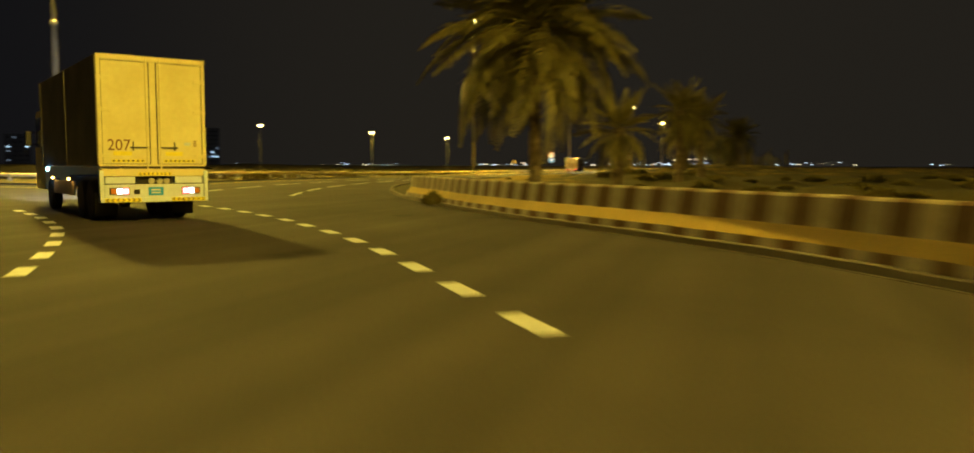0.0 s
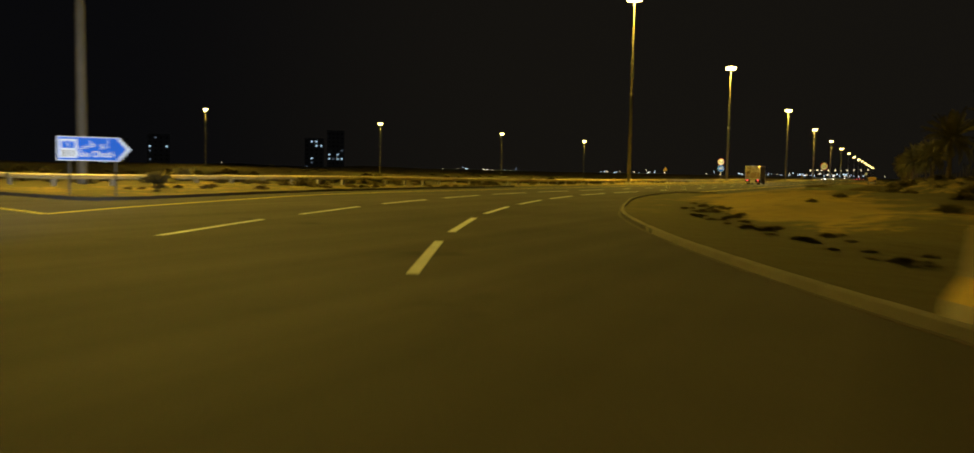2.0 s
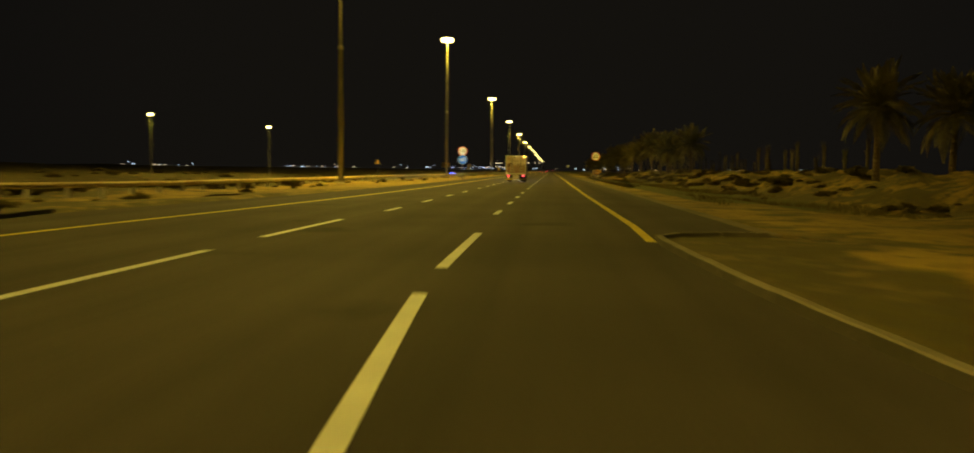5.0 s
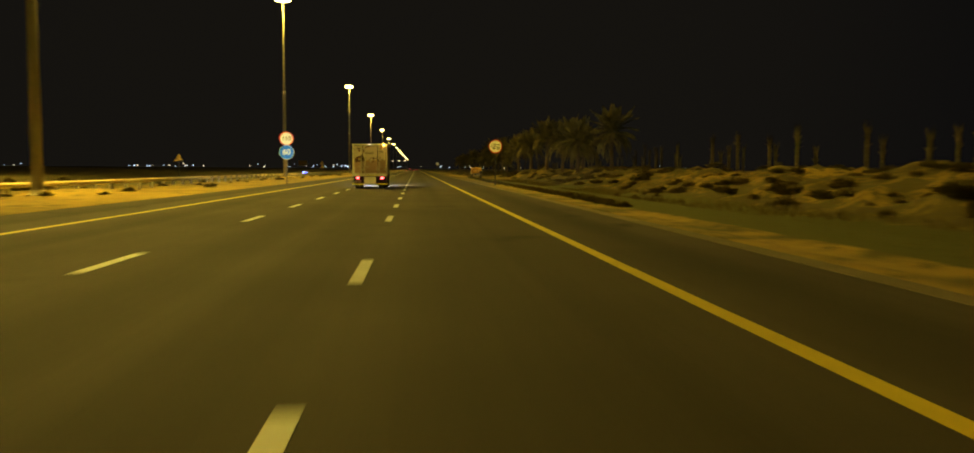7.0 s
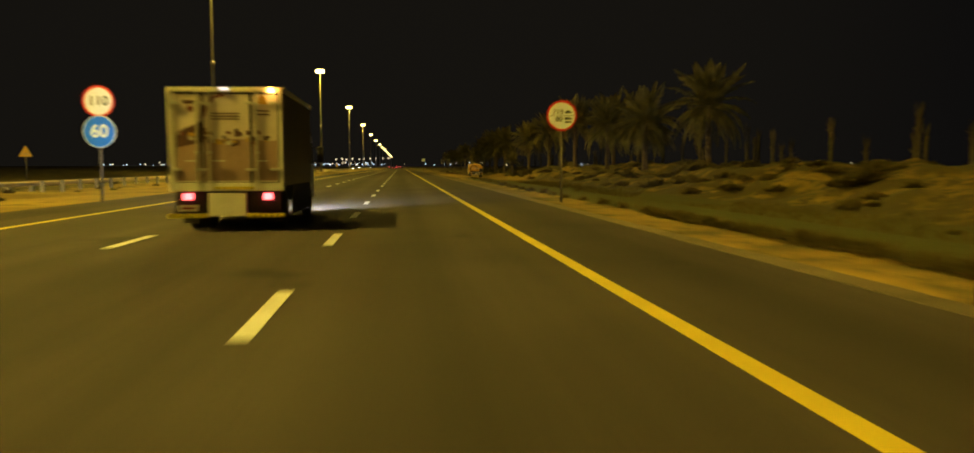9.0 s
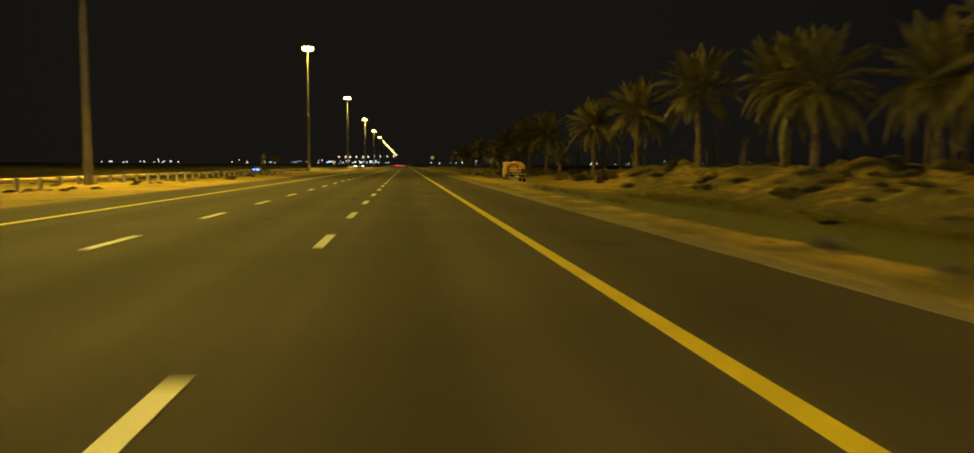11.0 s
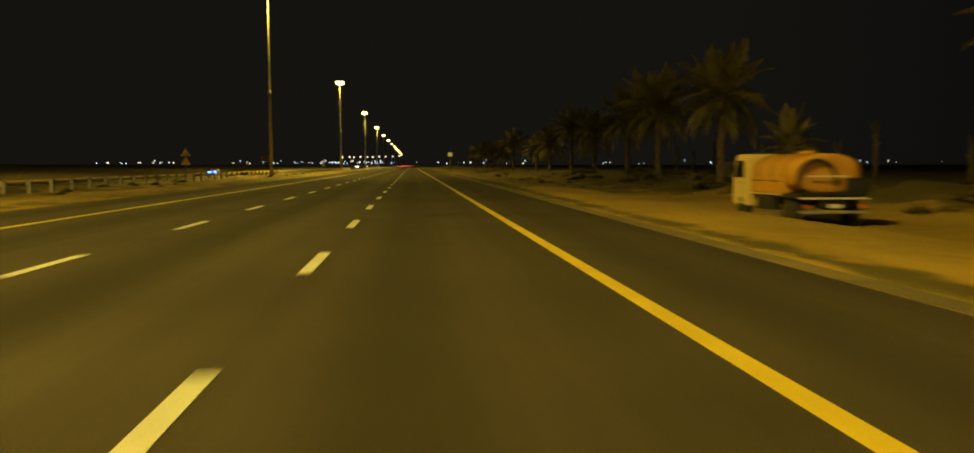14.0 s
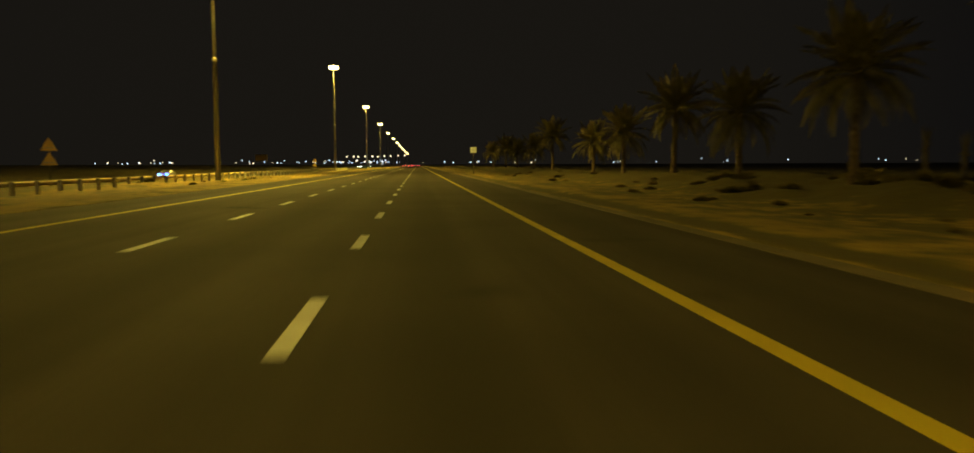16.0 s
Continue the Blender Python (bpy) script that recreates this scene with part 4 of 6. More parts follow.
def chevron_tape(parent, x0, x1, y, z, tall, count):
    """Yellow tape with black arrow marks that point outward."""
    tape = part("reflective_tape", boxed(x0, x1, y - 0.004, y + 0.02, z - tall / 2, z + tall / 2), CHEVRON, parent, "yellow tape with black chevrons")
    for k in range(count):
        c = x0 + (x1 - x0) * (k + 0.5) / count
        s = -1 if c < (x0 + x1) / 2 else 1
        w, h = tall * 0.42, tall * 0.44
        outline = [(c - s * w, z + h), (c - s * w * 0.2, z + h), (c + s * w, z), (c - s * w * 0.2, z - h), (c - s * w, z - h), (c + s * w * 0.2, z)]
        bm = plate(bmesh.new(), outline, y - 0.010, y - 0.005)
        part("chevron", bm, TAPE_BLACK, tape)
    return tape


def cab(parent, width, y0, y1, z0, z1, paint, mirror=True):
    """A flat-fronted lorry cab, front towards +y."""
    w = width / 2
    bm = bmesh.new()
    side = [(y0, z0), (y1 - 0.08, z0), (y1, z0 + 0.25), (y1, z0 + (z1 - z0) * 0.52), (y1 - 0.32, z1 - 0.08), (y1 - 0.5, z1), (y0 + 0.1, z1), (y0, z1 - 0.12)]
    left = [bm.verts.new((-w, y, z)) for y, z in side]
    right = [bm.verts.new((w, y, z)) for y, z in side]
    bm.faces.new(left[::-1]), bm.faces.new(right)
    n = len(side)
    for i in range(n):
        bm.faces.new((left[i], left[(i + 1) % n], right[(i + 1) % n], right[i]))
    bmesh.ops.recalc_face_normals(bm, faces=bm.faces[:])
    bmesh.ops.bevel(bm, geom=bm.edges[:], offset=0.05, segments=2, affect="EDGES", profile=0.6)
    body = part("cab", bm, paint, parent)
    zm = z0 + (z1 - z0) * 0.54
    for s in (-1, 1):
        outline = [(y0 + 0.45, zm), (y1 - 0.12, zm), (y1 - 0.42, z1 - 0.22), (y0 + 0.45, z1 - 0.22)]
        bm = bmesh.new()
        x = s * (w + 0.004)
        vs = [bm.verts.new((x, y, z)) for y, z in outline] + [bm.verts.new((x - s * 0.03, y, z)) for y, z in outline]
        bm.faces.new(vs[:4]), bm.faces.new(vs[4:][::-1])
        for i in range(4):
            j = (i + 1) % 4
            bm.faces.new((vs[i], vs[j], vs[4 + j], vs[4 + i]))
        bmesh.ops.recalc_face_normals(bm, faces=bm.faces[:])
        part("side_window", bm, DARK_GLASS, body, "dark side window")
        part("door_handle", boxed(s * w - 0.02, s * w + 0.03, y0 + 0.5, y0 + 0.68, zm - 0.2, zm - 0.16, 0.008), DARK_STEEL, body)
        if mirror:
            bm = boxed(s * (w + 0.22) - 0.10, s * (w + 0.22) + 0.10, y1 - 0.12, y1 - 0.04, zm + 0.05, zm + 0.55, 0.03)
            tube(bm, (s * w, y1 - 0.1, zm + 0.5), (s * (w + 0.2), y1 - 0.08, zm + 0.5), 0.02, sides=6)
            tube(bm, (s * w, y1 - 0.1, zm + 0.1), (s * (w + 0.2), y1 - 0.08, zm + 0.1), 0.02, sides=6)
            part("mirror", bm, DARK_STEEL, parent, "black wing mirror on two arms")
    part("windscreen", boxed(-w + 0.1, w - 0.1, y1 - 0.2, y1 - 0.02, zm + 0.04, z1 - 0.25, 0.03), DARK_GLASS, body)
    for s in (-1, 1):
        part("headlamp", boxed(s * (w - 0.3) - 0.16, s * (w - 0.3) + 0.16, y1 - 0.02, y1 + 0.02, z0 + 0.18, z0 + 0.38, 0.01), WHITE_LENS, body)
    return body


def rear_cluster(parent, x, y, z, w, h, flip, on):
    """A rear lamp: housing with red, white and amber cells."""
    house = part("rear_lamp", boxed(x - w / 2 - 0.02, x + w / 2 + 0.02, y - 0.03, y + 0.04, z - h / 2 - 0.02, z + h / 2 + 0.02, 0.01), DARK_STEEL, parent)
    cells = ((-0.33, AMBER_DULL), (0.0, on), (0.33, RED_LENS)) if flip else ((0.33, AMBER_DULL), (0.0, on), (-0.33, RED_LENS))
    for k, mat in cells:
        part("lamp_cell", boxed(x + k * w - w * 0.15, x + k * w + w * 0.15, y - 0.05, y - 0.031, z - h / 2, z + h / 2, 0.006), mat, house)
    return house


def container_truck():
    """A tall box lorry seen from behind, rear face at y = 0."""
    ob = thing("box_truck", "tall cream box lorry with a stencilled number and yellow chevron tape", "truck")
    w, top, floor, length = 1.35, 4.02, 1.36, 8.6
    part("box_body", boxed(-w, w, 0.06, length, floor, top, 0.03), SHADED_SIDE_GREY, ob, "dusty box walls with shade painted in as dark grey")
    # ribs of the side walls
    for s in (-1, 1):
        for y in (0.12, 4.2, length - 0.1):
            part("side_rib", boxed(s * w - 0.025, s * w + 0.012, y - 0.05, y + 0.05, floor + 0.05, top - 0.05, 0.005), SHADED_SIDE_GREY, ob)
    # rear frame
    for x0, x1, z0, z1 in ((-w, -w + 0.09, floor, top), (w - 0.09, w, floor, top), (-w + 0.09, w - 0.09, top - 0.13, top), (-w + 0.09, w - 0.09, floor, floor + 0.05)):
        part("rear_frame", boxed(x0, x1, 0.0, 0.062, z0, z1, 0.008), CREAM_PAINT, ob)
    for s in (-1, 1):
        x0, x1 = sorted((s * 0.10, s * (w - 0.105)))
        door = part("rear_door", boxed(x0, x1, 0.022, 0.058, floor + 0.065, top - 0.15, 0.008), CREAM_PAINT, ob)
        for z in (floor + 0.25, floor + 1.35, top - 0.55):
            h0, h1 = sorted((s * (w - 0.30), s * (w + 0.01)))
            part("hinge", boxed(h0, h1, 0.002, 0.024, z - 0.045, z + 0.045, 0.006), CREAM_PAINT, door)
        part("seal", boxed(s * 0.095 - 0.010, s * 0.095 + 0.014, 0.014, 0.05, floor + 0.06, top - 0.14), DARK_SEAL, door)
        bar = part("lock_bar", tube(bmesh.new(), (s * 0.17, 0.0, floor - 0.1), (s * 0.17, 0.0, top - 0.02), 0.018, sides=8), CREAM_PAINT, door)
        for z in (floor + 0.1, floor + 0.9, floor + 1.7, top - 0.2):
            part("bar_guide", boxed(s * 0.17 - 0.04, s * 0.17 + 0.04, -0.03, 0.02, z - 0.03, z + 0.03, 0.006), CREAM_PAINT, bar)
        a0, a1 = sorted((s * 0.17, s * 0.60))
        part("latch_handle", boxed(a0, a1, -0.035, -0.012, floor + 0.44, floor + 0.475, 0.006), DARK_STEEL, door)
        part("latch_catch", boxed(s * 0.52 - 0.012, s * 0.52 + 0.012, -0.03, 0.0, floor + 0.38, floor + 0.60, 0.005), DARK_STEEL, door)
        t0, t1 = sorted((s * 0.24, s * 1.05))
        tape = part("reflective_tape", boxed(t0, t1, 0.016, 0.0215, floor + 0.10, floor + 0.165), CHEVRON, ob)
        for k in range(7):
            c = t0 + (t1 - t0) * (k + 0.5) / 7
            part("chevron", plate(bmesh.new(), [(c - 0.04, floor + 0.1325), (c, floor + 0.157), (c + 0.04, floor + 0.1325), (c, floor + 0.108)], 0.012, 0.0155), TAPE_BLACK, tape)
        part("worn_tape_patch", boxed(t0 + 0.05, t0 + 0.5, 0.017, 0.0215, floor + 0.26, floor + 0.36), CHEVRON, door, "faded yellow patch")
    lettering("207", 0.38, NUMBER_PAINT, ob, pose(-0.86, 0.018, floor + 0.50, 90), "numeral", label="brown stencilled numeral")
    for k in range(3):
        part("print_bar", boxed(1.02, 1.10, 0.012, 0.0215, floor + 0.50 + 0.055 * k, floor + 0.53 + 0.055 * k), NUMBER_PAINT, ob)
    part("print_bar", boxed(0.78, 0.94, 0.014, 0.0215, floor + 0.52, floor + 0.60), GREY_PAINT, ob)
    part("door_meeting_strip", boxed(-0.084, 0.084, 0.03, 0.064, floor + 0.052, top - 0.132, 0.006), CREAM_PAINT, ob)
    # sill, bumper and lamps
    part("tail_sill", boxed(-w + 0.05, w - 0.05, 0.0, 0.30, floor - 0.24, floor - 0.06, 0.012), CREAM_PAINT, ob)
    chevron_tape(ob, -0.42, 0.42, -0.002, floor - 0.185, 0.075, 8)
    part("chassis", boxed(-0.5, 0.5, 0.25, length + 0.6, 0.72, 1.08, 0.02), GRIME, ob)
    part("underframe", boxed(-w + 0.1, w - 0.1, 0.20, 0.34, 0.86, floor - 0.24, 0.01), GRIME, ob)
    part("bumper", boxed(-w + 0.10, w - 0.10, -0.05, 0.06, 0.56, 0.92, 0.012), GREY_PAINT, ob, "scuffed white bumper beam")
    part("bumper_sill", boxed(-w, w, -0.09, 0.08, 0.49, 0.60, 0.01), GREY_PAINT, ob)
    for s in (-1, 1):
        part("bumper_end", boxed(s * (w - 0.04) - 0.05, s * (w - 0.04) + 0.05, -0.06, 0.12, 0.50, floor - 0.1, 0.01), GREY_PAINT, ob)
        x0, x1 = sorted((s * 0.38, s * 1.26))
        chevron_tape(ob, x0, x1, -0.093, 0.545, 0.095, 7)
        rear_cluster(ob, s * 0.90, -0.052, 0.76, 0.44, 0.13, s < 0, TAIL_WHITE)
        part("step_plate", boxed(s * 0.86 - 0.36, s * 0.86 + 0.36, 0.0, 0.22, 0.945, 1.105, 0.01), GREY_PAINT, ob)
        part("mud_flap", boxed(s * 1.0 - 0.28, s * 1.0 + 0.28, 1.0, 1.02, 0.12, 0.72), GRIME, ob)
    part("number_plate", boxed(-0.19, 0.19, -0.062, -0.052, 0.65, 0.85, 0.006), PLATE_BLUE, ob)
    for k in range(2):
        part("plate_bar", boxed(-0.12, 0.12, -0.068, -0.063, 0.70 + 0.07 * k, 0.735 + 0.07 * k), PRINT_WHITE, ob)
    part("print_bar", boxed(-0.55, -0.40, -0.056, -0.051, 0.68, 0.80), GRIME, ob)
    for x in (-0.05, 0.16, 0.34):
        part("air_tank", tube(bmesh.new(), (x, 0.15, 1.0), (x, 0.5, 1.0), 0.08, sides=10), STEEL, ob)
    for s in (-1, 1):
        for y in (1.75, 2.95, 7.9):
            wheel(ob, s * 1.1, y, 0.5, 0.30, s)
        if s:
            for y in (1.75, 2.95):
                part("inner_tyre", lathe(bmesh.new(), [(0.28, -0.14), (0.45, -0.14), (0.5, -0.1), (0.5, 0.1), (0.45, 0.14), (0.28, 0.14)], 20), RUBBER, ob, m=Matrix.Translation((s * 0.76, y, 0.5)) @ Matrix.Rotation(math.pi / 2, 4, "Y"))
        part("side_guard", boxed(s * 1.25 - 0.02, s * 1.25 + 0.02, 3.7, 7.1, 0.55, 0.95, 0.01), STEEL, ob)
    cab(ob, 2.5, length + 0.25, length + 2.2, 0.6, 3.2, CREAM_PAINT)
    part("marker_lamp", boxed(-1.39, -1.345, 3.9, 4.0, 0.98, 1.04, 0.008), AMBER_LENS, ob)
    part("marker_lamp", boxed(-1.39, -1.345, 6.6, 6.7, 0.98, 1.04, 0.008), AMBER_LENS, ob)
    part("marker_lamp", boxed(-1.42, -1.345, 7.4, 7.52, 1.22, 1.32, 0.01), COLD_LENS, ob, "bright cold marker lamp")
    return ob


truck_1 = container_truck()
truck_1.matrix_basis = pose(14.59, 24.91, 0, 0, 0, 55.5) @ Matrix.Diagonal((0.93, 1, 1, 1))


def beam(name, place, heading, pitch, watts, cone):
    """The light of a lorry's headlamp."""
    data = bpy.data.lights.new(name, "SPOT")
    data.energy, data.color, data.spot_size, data.spot_blend, data.shadow_soft_size = watts, (0.86, 0.93, 1.0), radians(cone), 1.0, 0.1
    ob = new(name, data)
    a, b = radians(heading), radians(pitch)
    ob.matrix_basis = look(place, Vector(place) + Vector((-math.sin(a) * math.cos(b), math.cos(a) * math.cos(b), math.sin(b))))


# beams added to whiten the direction sign, turned right of the lorry's heading
for s in (-0.9, 0.9):
    at = truck_1.matrix_basis @ Vector((s, 10.95, 0.95))
    beam("headlamp_beam", at, 47, 1.0, 9000, 36)


def delivery_truck():
    """A smaller box lorry with printed rear doors, rear face at y = 0."""
    ob = thing("delivery_truck", "box lorry with faded printed rear doors and lit red tail lamps", "truck")
    w, top, floor, length = 1.25, 3.12, 0.98, 5.4
    part("box_body", boxed(-w + 0.02, w - 0.02, 0.06, length, floor, top, 0.02), SIDE_SHADED, ob)
    for x0, x1, z0, z1 in ((-w, -w + 0.13, floor - 0.1, top), (w - 0.09, w, floor - 0.1, top), (-w + 0.13, w - 0.09, top - 0.11, top), (-w + 0.13, w - 0.09, floor - 0.1, floor + 0.08)):
        part("rear_frame", boxed(x0, x1, -0.02, 0.07, z0, z1, 0.012), SILVER_FRAME, ob)
    for s in (-1, 1):
        part("corner_rail", boxed(s * w - 0.03, s * w + 0.03, 0.07, length, top - 0.1, top + 0.01, 0.012), SILVER_FRAME, ob)
    edges = (-w + 0.13, -0.50, 0.55, w - 0.09)
    low, high = floor + 0.09, top - 0.12
    mid = low + (high - low) * 0.50
    for k in range(3):
        x0, x1 = edges[k] + 0.012, edges[k + 1] - 0.012
        door = part("rear_door", boxed(x0, x1, 0.0, 0.05, low, high, 0.006), PANEL_SKY, ob)
        part("lower_print", boxed(x0 + 0.03, x1 - 0.03, -0.004, -0.001, low + 0.04, mid - 0.03 * k), PANEL_GROUND, door, "rose-brown print")
        part("door_seal", boxed(x1 - 0.012, x1 + 0.034, -0.012, 0.04, low, high), DARK_SEAL, door)
        part("door_seal", boxed(x0 + 0.002, x1 - 0.002, -0.008, 0.002, high - 0.03, high), DARK_SEAL, door)
    # printed shapes on the doors: flags of colour, groceries and blocks of lettering
    rng = random.Random(5)
    bm = bmesh.new()
    hill = [(-1.08, mid - 0.22), (-0.53, mid - 0.10), (-0.53, mid + 0.36), (-0.70, mid + 0.27), (-0.90, mid + 0.20), (-1.08, mid + 0.10)]
    part("print_hill", plate(bmesh.new(), hill, -0.0055, -0.0045), PRINT_DARK, ob, "dark printed hill")
    curve = [(-0.53, mid + 0.36), (-0.45, mid + 0.46), (-0.38, mid + 0.66), (-0.24, mid + 0.84), (0.0, high - 0.06), (-0.06, high - 0.03), (-0.30, mid + 0.88), (-0.45, mid + 0.68), (-0.52, mid + 0.46)]
    plate(bm, curve, -0.006, -0.0015)
    part("print_sweep", bm, PRINT_RED, ob, "curved red stripe")
    for _ in range(44):
        x, z = rng.uniform(-1.0, 1.0), mid + rng.uniform(-0.16, 0.16)
        sx, sz = rng.uniform(0.02, 0.07), rng.uniform(0.02, 0.06)
        mat = rng.choice((PRINT_RED, PRINT_WHITE, PRINT_DARK, PRINT_GOLD, PRINT_WHITE, PRINT_DARK))
        y = -0.0075 - rng.uniform(0, 0.003)
        part("print_patch", plate(bmesh.new(), [(x - sx, z - sz), (x + sx, z - sz), (x + sx * 0.8, z + sz), (x - sx * 0.9, z + sz * 0.9)], y, y + 0.005), mat, ob)
    for z in (mid + 0.52, mid + 0.46, mid + 0.40):
        part("print_bar", boxed(-0.32, 0.30, -0.006, -0.001, z - 0.012, z + 0.012), PRINT_DARK, ob)
    part("print_badge", plate(bmesh.new(), [(0.70, mid + 0.72), (0.92, mid + 0.72), (0.88, mid + 0.86), (0.81, mid + 0.93), (0.74, mid + 0.86)], -0.006, -0.001), PRINT_GOLD, ob)
    for z in (mid + 0.58, mid + 0.50):
        part("print_bar", boxed(0.66, 0.96, -0.006, -0.001, z - 0.018, z + 0.018), PRINT_DARK, ob)
    part("print_badge", plate(bmesh.new(), round_outline(0.07, -0.76, mid + 0.62, 16), -0.006, -0.001), PRINT_RED, ob)
    part("print_bar", boxed(-0.92, -0.62, -0.006, -0.001, mid + 0.72, mid + 0.80), PRINT_DARK, ob)
    for x in (-0.62, -0.36, 0.68):
        bar = part("lock_bar", tube(bmesh.new(), (x, -0.03, low - 0.08), (x, -0.03, high + 0.05), 0.022, sides=8), CHROME, ob)
        for z in (low, low + 0.65, high - 0.25, high + 0.02):
            part("bar_guide", boxed(x - 0.05, x + 0.05, -0.06, 0.0, z - 0.03, z + 0.03, 0.006), CHROME, bar)
    for x in (-w + 0.12, -0.55, 0.55, w - 0.16):
        for z in (low + 0.28, high - 0.22):
            part("hinge", boxed(x - 0.12, x + 0.12, -0.045, -0.005, z - 0.03, z + 0.03, 0.008), CHROME, ob)
    for x in (-0.75, -0.15, 0.78):
        part("latch_handle", boxed(x - 0.13, x + 0.13, -0.07, -0.04, low + 0.45, low + 0.48, 0.006), CHROME, ob)
    part("roof_lamp", boxed(-0.10, 0.08, -0.05, -0.02, top - 0.05, top - 0.025, 0.006), TAIL_WHITE, ob)
    part("beacon", lathe(bmesh.new(), [(0.07, 0), (0.07, 0.05), (0.05, 0.10), (0.02, 0.115)], 14), AMBER_LENS, ob, "lit amber beacon", m=pose(1.02, -0.07, top - 0.12))
    chevron_tape(ob, -0.28, 0.60, -0.024, floor - 0.03, 0.055, 9)
    part("chassis", boxed(-0.42, 0.42, 0.3, length + 1.0, 0.55, 0.88, 0.02), GRIME, ob)
    part("underframe", boxed(-w + 0.08, w - 0.08, 0.14, 0.24, 0.40, floor - 0.1, 0.01), GRIME, ob)
    part("tail_lift_plate", boxed(-0.41, 0.41, -0.04, 0.06, 0.34, floor - 0.14, 0.01), SILVER_FRAME, ob, "pale steel tail plate")
    for s in (-1, 1):
        x0, x1 = sorted((s * 0.42, s * (w + 0.03)))
        part("bumper", boxed(x0, x1, -0.04, 0.08, 0.30, 0.40, 0.01), DARK_STEEL, ob)
        chevron_tape(ob, x0, x1, -0.045, 0.35, 0.085, 7)
        part("tail_lamp", boxed(s * 0.88 - 0.10, s * 0.88 + 0.10, 0.06, 0.14, 0.69, 0.83, 0.02), RED_LENS, ob, "lit red tail lamp")
        wheel(ob, s * 0.98, 1.3, 0.42, 0.26, s)
        wheel(ob, s * 0.98, length + 0.7, 0.42, 0.26, s)
        part("inner_tyre", lathe(bmesh.new(), [(0.24, -0.12), (0.38, -0.12), (0.42, -0.08), (0.42, 0.08), (0.38, 0.12), (0.24, 0.12)], 20), RUBBER, ob, m=Matrix.Translation((s * 0.68, 1.3, 0.42)) @ Matrix.Rotation(math.pi / 2, 4, "Y"))
        part("mud_guard", boxed(s * 0.98 - 0.16, s * 0.98 + 0.16, 0.62, 0.64, 0.15, 0.62), GRIME, ob)
        part("side_skirt", boxed(s * 1.17 - 0.02, s * 1.17 + 0.02, 1.85, length + 0.1, 0.26, 0.99, 0.01), GRIME, ob)
    part("number_plate", boxed(-1.08, -0.66, 0.04, 0.055, 0.44, 0.58, 0.006), PRINT_WHITE, ob)
    part("plate_bar", boxed(-1.02, -0.72, 0.034, 0.039, 0.485, 0.535), PRINT_RED, ob)
    cab(ob, 2.2, length + 0.12, length + 1.85, 0.45, 2.35, GREY_PAINT)
    return ob


truck_2 = delivery_truck()
truck_2.matrix_basis = pose(-6.01, 166.4, 0, 0, 0, 0) @ Matrix.Diagonal((0.935, 1, 0.97, 1))
for s in (-0.8, 0.8):
    beam("headlamp_beam", truck_2.matrix_basis @ Vector((s, 7.4, 0.8)), 0, 2.5, 3600, 110)


